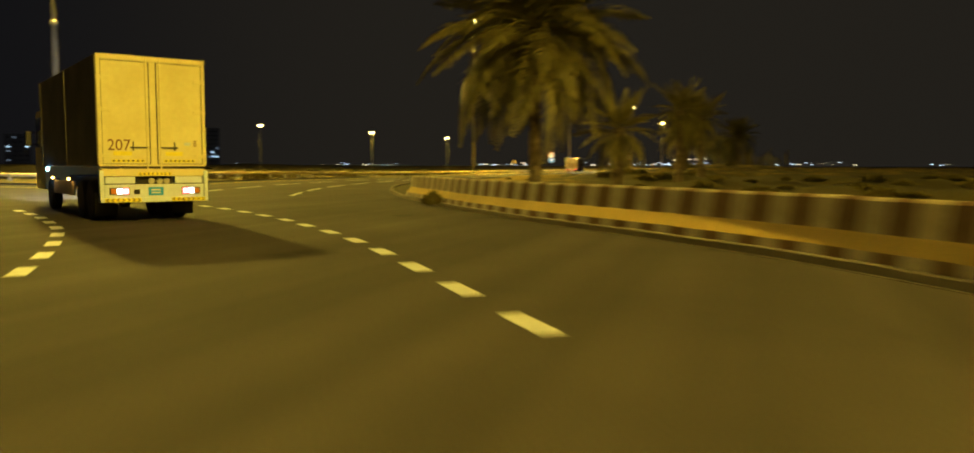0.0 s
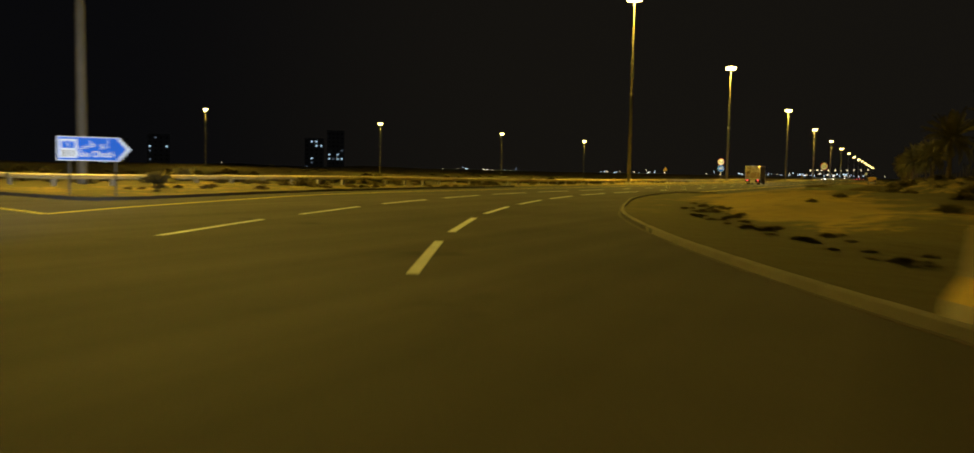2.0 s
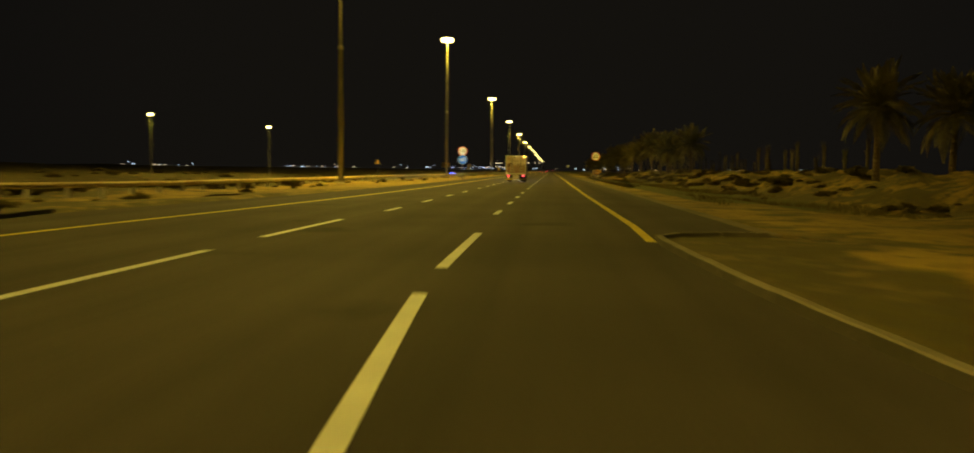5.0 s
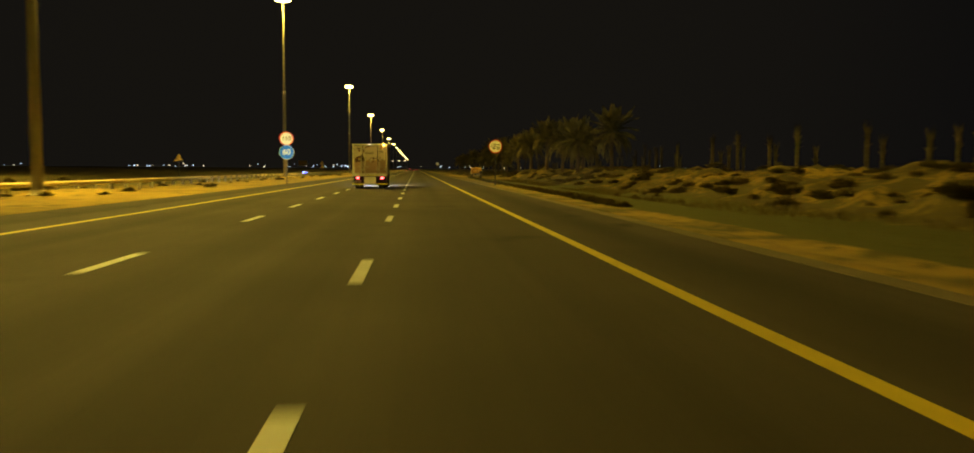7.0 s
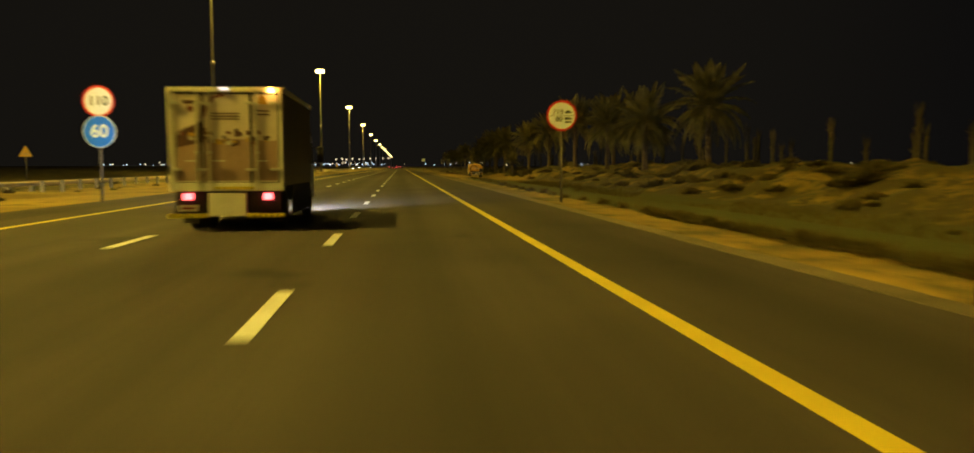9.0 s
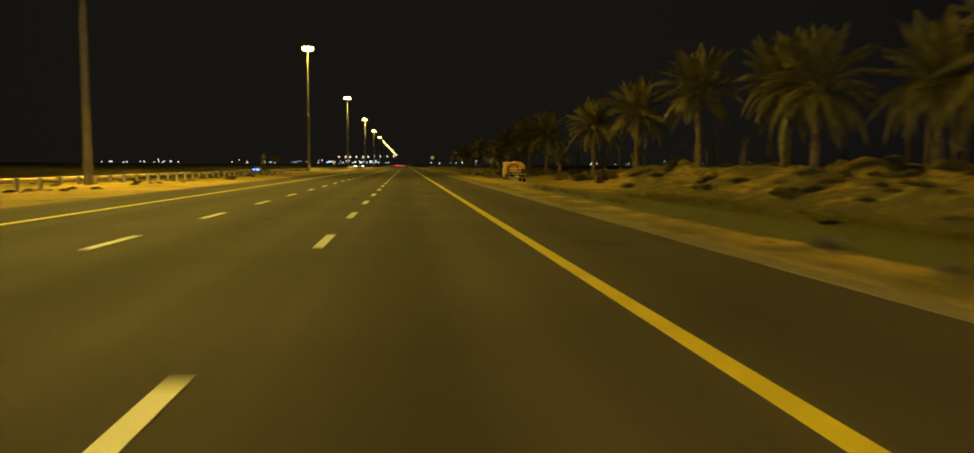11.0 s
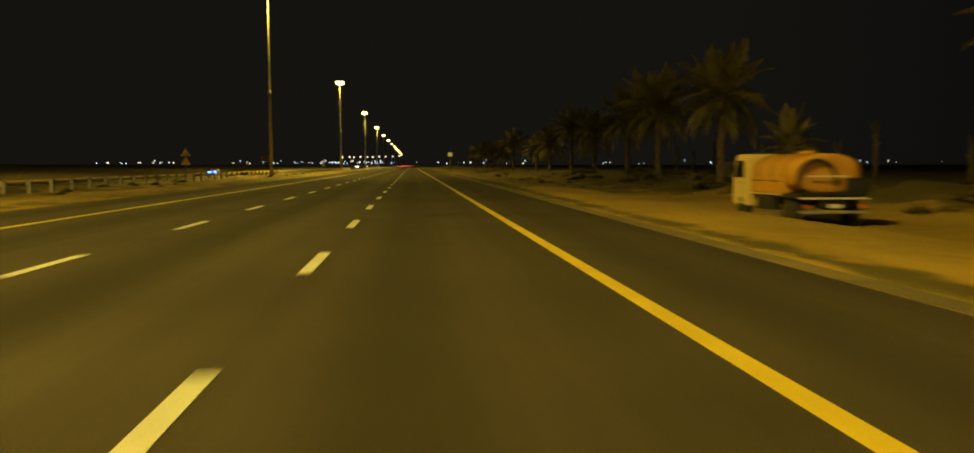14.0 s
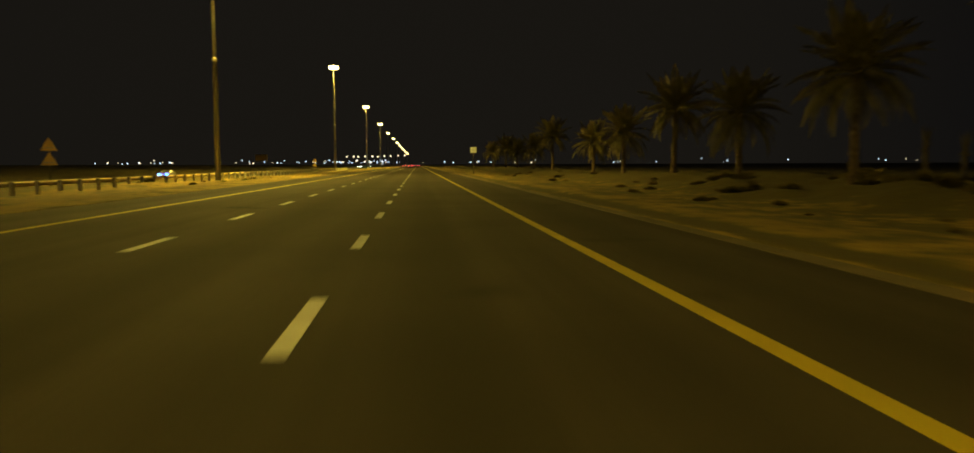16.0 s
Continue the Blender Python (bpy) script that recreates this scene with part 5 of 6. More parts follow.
def tanker():
    """A small parked tanker, rear face at y = 0."""
    ob = thing("tanker_truck", "small orange water tanker parked on the sandy verge", "truck")
    bm = bmesh.new()
    prof = [(1.04 * math.copysign(abs(math.cos(a)) ** 0.9, math.cos(a)), 0.62 * math.copysign(abs(math.sin(a)) ** 0.75, math.sin(a))) for a in (2 * math.pi * i / 28 for i in range(28))]
    rings = []
    for y, k in ((0.55, 0.55), (0.48, 0.86), (0.58, 0.97), (0.72, 1.0), (4.1, 1.0), (4.24, 0.95), (4.3, 0.6)):
        rings.append([bm.verts.new((x * k, y, 1.62 + z * k)) for x, z in prof])
    for lo, hi in zip(rings, rings[1:]):
        for i in range(28):
            bm.faces.new((lo[i], lo[(i + 1) % 28], hi[(i + 1) % 28], hi[i]))
    bm.faces.new(rings[0]), bm.faces.new(rings[-1][::-1])
    bmesh.ops.recalc_face_normals(bm, faces=bm.faces[:])
    tank = part("tank", bm, ORANGE_TANK, ob, "orange painted tank", True)
    for y in (1.3, 2.4, 3.5):
        bm = bmesh.new()
        r0 = [bm.verts.new((x * 1.012, y - 0.04, 1.62 + z * 1.02)) for x, z in prof]
        r1 = [bm.verts.new((x * 1.012, y + 0.04, 1.62 + z * 1.02)) for x, z in prof]
        for i in range(28):
            bm.faces.new((r0[i], r0[(i + 1) % 28], r1[(i + 1) % 28], r1[i]))
        part("tank_band", bm, DARK_STEEL, tank)
    part("manhole", lathe(bmesh.new(), [(0.26, 0), (0.26, 0.1), (0.2, 0.14), (0.05, 0.15)], 18), ORANGE_TANK, tank, m=pose(0, 2.2, 2.2))
    bm = bmesh.new()
    rings = []
    for i in range(25):
        a = math.pi * i / 24 * 1.25 - 0.35
        rings.append([bm.verts.new((-0.40 + (0.58 + 0.055 * math.cos(b)) * math.cos(a), 0.42 + 0.055 * math.sin(b), 1.45 + (0.58 + 0.055 * math.cos(b)) * math.sin(a))) for b in (2 * math.pi * j / 8 for j in range(8))])
    for lo, hi in zip(rings, rings[1:]):
        for j in range(8):
            bm.faces.new((lo[j], lo[(j + 1) % 8], hi[(j + 1) % 8], hi[j]))
    bm.faces.new(rings[0]), bm.faces.new(rings[-1][::-1])
    part("hose", bm, RUBBER, ob, "black coiled hose")
    part("rear_rack", boxed(-1.0, 1.05, 0.1, 0.46, 0.98, 1.06, 0.01), DARK_STEEL, ob)
    part("rear_locker", boxed(0.5, 1.08, 0.12, 0.46, 1.06, 1.5, 0.02), DARK_STEEL, ob)
    part("white_strip", boxed(-0.72, 0.55, 0.36, 0.40, 1.52, 1.57, 0.008), PRINT_WHITE, ob)
    part("white_strip", boxed(-1.05, 1.05, 0.06, 0.10, 0.86, 0.92, 0.008), PRINT_WHITE, ob)
    part("bumper", boxed(-1.05, 1.05, 0.0, 0.1, 0.44, 0.52, 0.01), STEEL, ob)
    part("number_plate", boxed(-0.2, 0.2, -0.012, 0.0, 0.60, 0.72, 0.005), PRINT_WHITE, ob)
    part("chassis", boxed(-0.4, 0.4, 0.15, 5.9, 0.6, 0.95, 0.02), GRIME, ob)
    for s in (-1, 1):
        side = part("side_locker", boxed(s * 0.88 - 0.16, s * 0.88 + 0.16, 1.55, 4.2, 1.0, 1.5, 0.02), ORANGE_TANK, ob, "orange side locker")
        for y in (1.65, 2.95):
            part("locker_slot", boxed(s * 1.045 - 0.004, s * 1.045 + 0.006, y, y + 1.05, 1.36, 1.40), DARK_STEEL, side)
        part("side_rail", boxed(s * 1.03 - 0.02, s * 1.03 + 0.02, 1.5, 4.25, 0.93, 0.985, 0.006), CAB_YELLOW, ob)
    part("deck", boxed(-1.02, 1.02, 0.4, 4.3, 0.92, 1.0, 0.01), DARK_STEEL, ob)
    for s in (-1, 1):
        wheel(ob, s * 0.92, 1.0, 0.42, 0.26, s)
        wheel(ob, s * 0.92, 5.1, 0.42, 0.26, s)
        part("mud_guard", boxed(s * 0.92 - 0.17, s * 0.92 + 0.17, 0.4, 1.55, 0.88, 0.92, 0.01), GRIME, ob)
        part("tail_lamp", boxed(s * 0.85 - 0.1, s * 0.85 + 0.1, -0.02, 0.02, 0.6, 0.7, 0.008), AMBER_DULL, ob)
        part("step_box", boxed(s * 0.9 - 0.15, s * 0.9 + 0.15, 2.2, 3.6, 0.45, 0.88, 0.02), DARK_STEEL, ob)
    cab(ob, 2.1, 4.4, 6.0, 0.5, 2.25, CAB_YELLOW)
    part("light_bar", boxed(-0.5, 0.5, 5.3, 5.45, 2.26, 2.33, 0.01), DARK_STEEL, ob)
    return ob


tank_truck = tanker()
tank_truck.matrix_basis = pose(9.48, 273.2, ground_at(9.5, 275.0) - 0.01, 0, 0, -0.5) @ Matrix.Diagonal((0.96, 0.80, 0.94, 1))


def saloon(paint, front, rear, label):
    """A saloon car, front towards +y, centred."""
    ob = thing("saloon_car", label, "car", group="cars on the highway")
    bm = bmesh.new()
    side = [(-2.2, 0.35), (2.2, 0.35), (2.28, 0.62), (2.1, 0.82), (1.0, 0.95), (0.35, 1.38), (-0.9, 1.42), (-1.7, 1.0), (-2.25, 0.95), (-2.28, 0.6)]
    left = [bm.verts.new((-0.88 if z < 1.1 else -0.66, y, z)) for y, z in side]
    right = [bm.verts.new((0.88 if z < 1.1 else 0.66, y, z)) for y, z in side]
    bm.faces.new(left[::-1]), bm.faces.new(right)
    for i in range(len(side)):
        j = (i + 1) % len(side)
        bm.faces.new((left[i], left[j], right[j], right[i]))
    bmesh.ops.recalc_face_normals(bm, faces=bm.faces[:])
    bmesh.ops.bevel(bm, geom=bm.edges[:], offset=0.06, segments=2, affect="EDGES")
    part("body", bm, paint, ob)
    part("windscreen", boxed(-0.6, 0.6, 0.42, 0.72, 1.0, 1.28, 0.03), DARK_GLASS, ob)
    part("rear_window", boxed(-0.6, 0.6, -1.45, -1.2, 1.05, 1.3, 0.03), DARK_GLASS, ob)
    for s in (-1, 1):
        for y in (-1.35, 1.4):
            wheel(ob, s * 0.8, y, 0.32, 0.2, s)
        part("headlamp", boxed(s * 0.62 - 0.2, s * 0.62 + 0.2, 2.2, 2.31, 0.55, 0.72, 0.02), front, ob)
        part("tail_lamp", boxed(s * 0.65 - 0.17, s * 0.65 + 0.17, -2.31, -2.22, 0.68, 0.85, 0.02), rear, ob)
    return ob


WHITE_CAR = material("white_car_paint", (0.7, 0.7, 0.7), 0.35, scale=2.0, fine=14, spread=0.06, coat=0.5)
near_car = saloon(WHITE_CAR, BLUE_LENS, AMBER_DULL, "white saloon car with bright cold blue headlamps")
near_car.matrix_basis = pose(-47.5, 440.0, -0.86, 0, 0, 180)
WHITE_BEAM = material("bright_white_headlamp", (0.8, 0.85, 0.9), 0.3, emit=(0.75, 0.88, 1.0), power=90.0)
far_white = saloon(WHITE_CAR, WHITE_BEAM, AMBER_DULL, "white saloon car with lit headlamps far down the road")
far_white.matrix_basis = pose(-47.0, 905.0, -0.86, 0, 0, 180)
for x, y in ((-51.0, 985.0), (-47.5, 1060.0), (-55.0, 1190.0), (-51.0, 1420.0)):
    copy_thing(far_white, pose(x, y, -0.86, 0, 0, 180))
far_red = saloon(DARK_STEEL, WHITE_LENS, RED_LENS, "dark saloon car with lit red tail lamps far ahead")
far_red.matrix_basis = pose(-5.6, 640.0, 0)
for x, y in ((-9.2, 700.0), (-1.9, 760.0), (-5.5, 860.0), (-9.0, 930.0)):
    copy_thing(far_red, pose(x, y, 0))

# ---------------------------------------------------------------- signs


def sign_post(ob, height, r=0.045, x=0.0):
    part("post", tube(bmesh.new(), (x, 0.05, -0.4), (x, 0.05, height), r, sides=10), POST, ob)


def round_sign(ob, z, r, face, rim=None):
    """A disc facing -y."""
    disc = part("sign_disc", plate(bmesh.new(), round_outline(r, 0, z), -0.012, 0.0), rim or face, ob)
    part("sign_back", boxed(-0.3, 0.3, 0.001, 0.05, z - 0.05, z + 0.05), STEEL, disc)
    if rim:
        part("sign_field", plate(bmesh.new(), round_outline(r * 0.86, 0, z), -0.017, -0.0125), face, disc)
    return disc


def speed_signs():
    ob = thing("speed_sign", "round 110 limit sign above a blue 60 sign", "road sign")
    sign_post(ob, 5.0, 0.06)
    d = round_sign(ob, 4.34, 0.665, SIGN_WHITE, SIGN_RED)
    lettering("110", 0.56, SIGN_BLACK, d, pose(0, -0.018, 4.34, 90), "numeral", bold=0.022)
    d = round_sign(ob, 3.07, 0.68, SIGN_BLUE)
    part("rim_band", plate(bmesh.new(), round_outline(0.68, 0, 3.07), -0.0135, -0.0122), SIGN_WHITE, d)
    part("sign_field", plate(bmesh.new(), round_outline(0.65, 0, 3.07), -0.017, -0.0137), SIGN_BLUE, d)
    lettering("60", 0.74, SIGN_WHITE, d, pose(0, -0.019, 3.07, 90), "numeral", bold=0.022)
    return ob


pair_sign = speed_signs()
pair_sign.matrix_basis = pose(-13.89, 181.32, -0.09, 0, 0, -3) @ Matrix.Scale(0.915, 4)


def class_limit_sign():
    ob = thing("speed_sign", "round white and red limit sign with 110 and 80", "road sign")
    sign_post(ob, 4.55, 0.06)
    d = round_sign(ob, 3.85, 0.70, SIGN_WHITE, SIGN_RED)
    lettering("110", 0.32, SIGN_BLACK, d, pose(-0.17, -0.018, 4.02, 90), "numeral", bold=0.02)
    lettering("80", 0.32, SIGN_BLACK, d, pose(-0.13, -0.018, 3.68, 90), "numeral", bold=0.02)
    part("divider", boxed(-0.55, 0.55, -0.022, -0.0172, 3.838, 3.862), SIGN_BLACK, d)
    part("car_mark", plate(bmesh.new(), [(0.14, 3.96), (0.46, 3.96), (0.46, 4.02), (0.38, 4.03), (0.34, 4.09), (0.24, 4.09), (0.20, 4.03), (0.14, 4.02)], -0.022, -0.0172), SIGN_BLACK, d)
    part("lorry_mark", plate(bmesh.new(), [(0.14, 3.66), (0.34, 3.66), (0.34, 3.78), (0.14, 3.78)], -0.022, -0.0172), SIGN_BLACK, d)
    part("lorry_mark", plate(bmesh.new(), [(0.36, 3.66), (0.46, 3.66), (0.46, 3.72), (0.41, 3.76), (0.36, 3.76)], -0.022, -0.0172), SIGN_BLACK, d)
    part("bus_mark", plate(bmesh.new(), [(0.14, 3.53), (0.44, 3.53), (0.44, 3.60), (0.14, 3.60)], -0.022, -0.0172), SIGN_BLACK, d)
    return ob


limit_sign = class_limit_sign()
limit_sign.matrix_basis = Matrix.Translation((3.77, 179.2, 0.05)) @ Matrix.Rotation(radians(-5), 4, "Z") @ Matrix.Scale(0.842, 4)


def direction_sign():
    """A blue arrow-shaped direction sign that points right."""
    ob = thing("direction_sign", "blue arrow-shaped direction sign to Abu Dhabi on two posts", "road sign")
    for x in (-1.1, 0.9):
        sign_post(ob, 2.7, 0.05, x)
    z, h, w = 2.1, 0.58, 1.62
    arrow = [(-w, z - h), (w - 0.52, z - h), (w, z), (w - 0.52, z + h), (-w, z + h)]
    board = part("board", plate(bmesh.new(), arrow, -0.02, 0.0), SIGN_WHITE, ob)
    inner = [(-w + 0.045, z - h + 0.045), (w - 0.54, z - h + 0.045), (w - 0.06, z), (w - 0.54, z + h - 0.045), (-w + 0.045, z + h - 0.045)]
    part("field", plate(bmesh.new(), inner, -0.024, -0.0205), SIGN_BLUE, board)
    chev = [(w - 0.66, z - 0.50), (w - 0.52, z - 0.50), (w - 0.08, z), (w - 0.52, z + 0.50), (w - 0.66, z + 0.50), (w - 0.26, z)]
    part("arrow_head", plate(bmesh.new(), chev, -0.028, -0.0245), SIGN_WHITE, board)
    part("route_field", boxed(-w + 0.10, -w + 0.86, -0.028, -0.0245, z - 0.45, z + 0.45), SIGN_WHITE, board)
    part("route_crest", plate(bmesh.new(), [(-w + 0.2, z + 0.02), (-w + 0.76, z + 0.02), (-w + 0.76, z + 0.38), (-w + 0.62, z + 0.30), (-w + 0.48, z + 0.40), (-w + 0.34, z + 0.30), (-w + 0.2, z + 0.38)], -0.032, -0.0285), SIGN_BLUE, board)
    lettering("E", 0.22, SIGN_WHITE, board, pose(-w + 0.48, -0.034, z + 0.17, 90), "letter", bold=0.015)
    lettering("311", 0.40, SIGN_BLACK, board, pose(-w + 0.48, -0.030, z - 0.24, 90), "letter", bold=0.015)
    lettering("\uFEF2\uFE92\uFEC7 \uFEEE\uFE91\uFE83", 0.46, SIGN_WHITE, board, pose(-0.06, -0.026, z + 0.22, 90), "letter")
    lettering("Abu Dhabi", 0.40, SIGN_WHITE, board, pose(-0.02, -0.026, z - 0.26, 90), "letter", bold=0.015)
    return ob


arrow_sign = direction_sign()
arrow_sign.matrix_basis = Matrix.Translation((-14.0, 52.8, 0.22)) @ Matrix.Rotation(radians(53), 4, "Z") @ Matrix.Scale(0.816, 4)


def triangle_sign(label, stack):
    ob = thing("warning_sign", label, "road sign")
    sign_post(ob, 2.6 + 1.15 * (stack - 1), 0.05)
    for k in range(stack):
        z = 2.6 + 1.15 * k
        rim = part("sign_plate", plate(bmesh.new(), [(-0.62, z - 0.45), (0.62, z - 0.45), (0.0, z + 0.62)], -0.012, 0.0), SIGN_YELLOW, ob)
        part("sign_stiffener", boxed(-0.4, 0.4, -0.03, -0.0125, z - 0.25, z - 0.20), STEEL, rim)
    return ob


warn = triangle_sign("weathered yellow warning triangle seen on its post", 1)
warn.matrix_basis = pose(-34.32, 221.2, 0.28, 0, 0, 8) @ Matrix.Scale(0.918, 4)
stacked = triangle_sign("two weathered warning triangles stacked on one post", 2)
stacked.matrix_basis = pose(-31.4, 358.2, -0.75, 0, 0, 12)
copy_thing(stacked, pose(-31.4, 520.0, -1.2, 0, 0, 12))


def billboard(width, tall, low):
    """A plain board on two posts."""
    ob = thing("billboard", "pale tan billboard on two dark posts far off in the desert", "billboard")
    for s in (-1, 1):
        part("post", tube(bmesh.new(), (s * width * 0.3, 0.2, -1.5), (s * width * 0.3, 0.2, low + tall), 0.14, sides=8), DARK_STEEL, ob)
    board = part("board", boxed(-width / 2, width / 2, -0.12, 0.12, low, low + tall, 0.03), SIGN_YELLOW, ob)
    for z in (low, low + tall):
        part("frame_rail", boxed(-width / 2 - 0.08, width / 2 + 0.08, -0.16, 0.16, z - 0.08, z + 0.08, 0.02), DARK_STEEL, board)
    return ob


board = billboard(6.8, 4.0, 4.2)
board.matrix_basis = pose(-96.0, 780.0, -0.6, 0, 0, 14)
marker = thing("marker_sign", "small square white sign on a thin post", "road sign")
sign_post(marker, 3.4, 0.05)
part("sign_plate", boxed(-0.42, 0.42, -0.012, 0.0, 3.0, 3.75, 0.004), SIGN_WHITE, marker)
marker.matrix_basis = pose(4.85, 399.2, -0.1, 0, 0, 0)

# ---------------------------------------------------------------- stumps, scrub and stones of the verges


STUMP_BARK = material("grey_dry_bark", (0.13, 0.115, 0.085), 0.95, second=(0.075, 0.066, 0.05), scale=4.0, fine=22, spread=0.3, bump=0.5)


def stump(h, seed):
    rng = random.Random(seed)
    ob = thing("palm_stump", "bare crownless palm trunk standing in the sand", "palm stump", group="bare palm trunks behind the row")
    count = int(h / 0.16)
    prof = [(0.135 + (0.03 if k % 2 else 0) + rng.uniform(-0.015, 0.015) + 0.05 * max(0, 1 - k / 3), h * k / count - 0.3) for k in range(count + 1)]
    part("trunk", lathe(bmesh.new(), prof, 9), STUMP_BARK, ob)
    # a thin tuft of tied fronds and a few stubs on top
    bm = bmesh.new()
    for _ in range(16):
        a, out, up = rng.uniform(0, 6.28), rng.uniform(0.06, 0.26), rng.uniform(0.35, 1.0)
        base = Vector((0.1 * math.cos(a), 0.1 * math.sin(a), h - 0.42))
        tube(bm, base, base + Vector((out * math.cos(a), out * math.sin(a), up)), 0.035, 0.008, 4)
    for _ in range(5):
        a, z = rng.uniform(0, 6.28), rng.uniform(h * 0.6, h - 0.4)
        base = Vector((0.16 * math.cos(a), 0.16 * math.sin(a), z))
        tube(bm, base, base + Vector((0.22 * math.cos(a), 0.22 * math.sin(a), rng.uniform(0.05, 0.25))), 0.045, 0.02, 4)
    part("tied_fronds", bm, STUMP_BARK, ob)
    return ob


rng = random.Random(77)
stumps = [stump(h, s) for h, s in ((2.9, 1), (3.4, 2), (2.4, 3))]
spots = []
for k in range(58):
    spots.append((rng.uniform(26, 36), 150 + 3.3 * k + rng.uniform(-1.4, 1.4)))
for i, (x, y) in enumerate(spots):
    m = Matrix.Translation((x, y, ground_at(x, y))) @ Matrix.Rotation(rng.uniform(0, 6), 4, "Z")
    if i < 3:
        stumps[i].matrix_basis = m
    else:
        copy_thing(stumps[i % 3], m)


def shrub_mesh(seed, spiky):
    """A low desert bush of many thin twigs and leaves."""
    rng = random.Random(seed)
    bm = bmesh.new()
    for _ in range(260 if not spiky else 170):
        a, e = rng.uniform(0, 6.283), rng.uniform(0.15, 1.5)
        d = Vector((math.cos(a) * math.cos(e), math.sin(a) * math.cos(e), math.sin(e) * 0.8))
        r = rng.uniform(0.35, 1.0) * (0.55 + 0.5 * rng.random())
        c = d * r * 0.75
        side = d.orthogonal().normalized()
        side.rotate(Matrix.Rotation(rng.uniform(0, 6.28), 3, d))
        w = 0.03 if spiky else rng.uniform(0.05, 0.12)
        tip = c + d * rng.uniform(0.15, 0.4) + Vector((0, 0, -0.05))
        vs = [bm.verts.new(c * (0.25 if spiky else 0.7)), bm.verts.new(c + side * w), bm.verts.new(tip), bm.verts.new(c - side * w)]
        bm.faces.new(vs)
    return finish("shrub", bm, SCRUB)


shrub_meshes = [shrub_mesh(3, False), shrub_mesh(4, False), shrub_mesh(5, True), shrub_mesh(6, True)]


shrubs = []


def shrub(x, y, size, flat=0.7):
    if -60 < x < -42 and y > 67:
        return
    z = ground_at(x, y) + 0.04 * size if abs(float(inside_road(np.array([x]), np.array([y]))[0])) > 4 else 0.05
    shrubs.append((x, y, z, size, flat, rng.uniform(0, 6.28), rng.randrange(4)))


for _ in range(300):
    x, y, size = rng.triangular(13.2, 30, 15.5), rng.uniform(104, 345), rng.uniform(0.5, 1.3)
    if y > 256:
        # fewer and broader tufts on the flatter ground
        if rng.random() < 0.45:
            continue
        x, size = x + 1.2, size * 1.35
    for _ in range(rng.choice((1, 2, 3))):
        shrub(x + rng.uniform(-0.6, 0.6), y + rng.uniform(-1.4, 1.4), size * rng.uniform(0.6, 1.1), rng.uniform(0.45, 0.7))
for _ in range(40):
    shrub(rng.uniform(8.0, 17.0), rng.uniform(305, 420), rng.uniform(0.3, 0.9), 0.5)
for k in range(84):
    # a dark low fringe along the edge of the grass
    shrub(4.42 + 0.2 * rng.random(), 140.5 + (0.42 if k < 72 else 0.42 + 0.03 * (k - 72)) * k + rng.uniform(-0.15, 0.15), rng.uniform(0.34, 0.50), 0.75)
for _ in range(30):
    shrub(rng.uniform(6.5, 13), rng.uniform(112, 232), rng.uniform(0.25, 0.6), 0.5)
for _ in range(70):
    shrub(rng.uniform(-40, -16.6), rng.uniform(112, 390), rng.uniform(0.35, 0.9), 0.55)
for _ in range(45):
    y = rng.uniform(57, 112)
    shrub(rng.uniform(-23.4, -18.4), y, rng.uniform(0.3, 0.75), 0.6)
for _ in range(70):
    shrub(rng.uniform(-130, -27), rng.uniform(66, 260), rng.uniform(0.8, 2.2), 0.5)
for _ in range(130):
    shrub(rng.uniform(-42, -26), rng.uniform(64, 170), rng.uniform(0.7, 1.5), rng.uniform(0.6, 0.9))
for _ in range(60):
    shrub(rng.uniform(-95, -34), rng.uniform(70, 130), rng.uniform(0.9, 1.8), rng.uniform(0.6, 0.9))
for x, y, s in ((17.9, 38.0, 0.5), (15.5, 57.0, 0.6), (11.2, 66.0, 0.4), (12.0, 71.0, 0.5), (18.0, 81.0, 1.2), (14.0, 88.0, 0.9), (22.0, 63.0, 1.3), (26.0, 56.0, 1.4), (17.0, 74.0, 1.1), (24.0, 78.0, 1.4)):
    shrub(x, y, s, 0.6)
# one thick bush at the foot of the barrier
for x, y, s, tall in ((18.05, 34.45, 0.62, 1.15), (18.22, 34.22, 0.50, 1.0), (17.88, 34.75, 0.55, 0.9), (18.0, 34.55, 0.45, 1.4)):
    shrub(x, y, s, tall)

# a low dark fringe between the trodden soil and the sand
for q in offset_line([q for q in KERB if 43 < q.y < 68], 3.0):
    for _ in range(2):
        shrub(q.x + rng.uniform(-0.5, 1.2), q.y + rng.uniform(-0.9, 0.9), rng.uniform(0.14, 0.40), rng.uniform(0.3, 0.6))
# thick scrub below the barrier, added to darken the unlit land
for _ in range(260):
    x, y = rng.uniform(20, 70), rng.uniform(10, 70)
    if inside_road(np.array([x]), np.array([y]))[0] > 4.5:
        shrub(x, y, rng.uniform(0.7, 1.5), rng.uniform(0.4, 0.7))
for _ in range(60):
    shrub(rng.uniform(-25.6, -22.5), rng.uniform(135, 330), rng.uniform(0.3, 0.6), rng.uniform(0.5, 0.8))

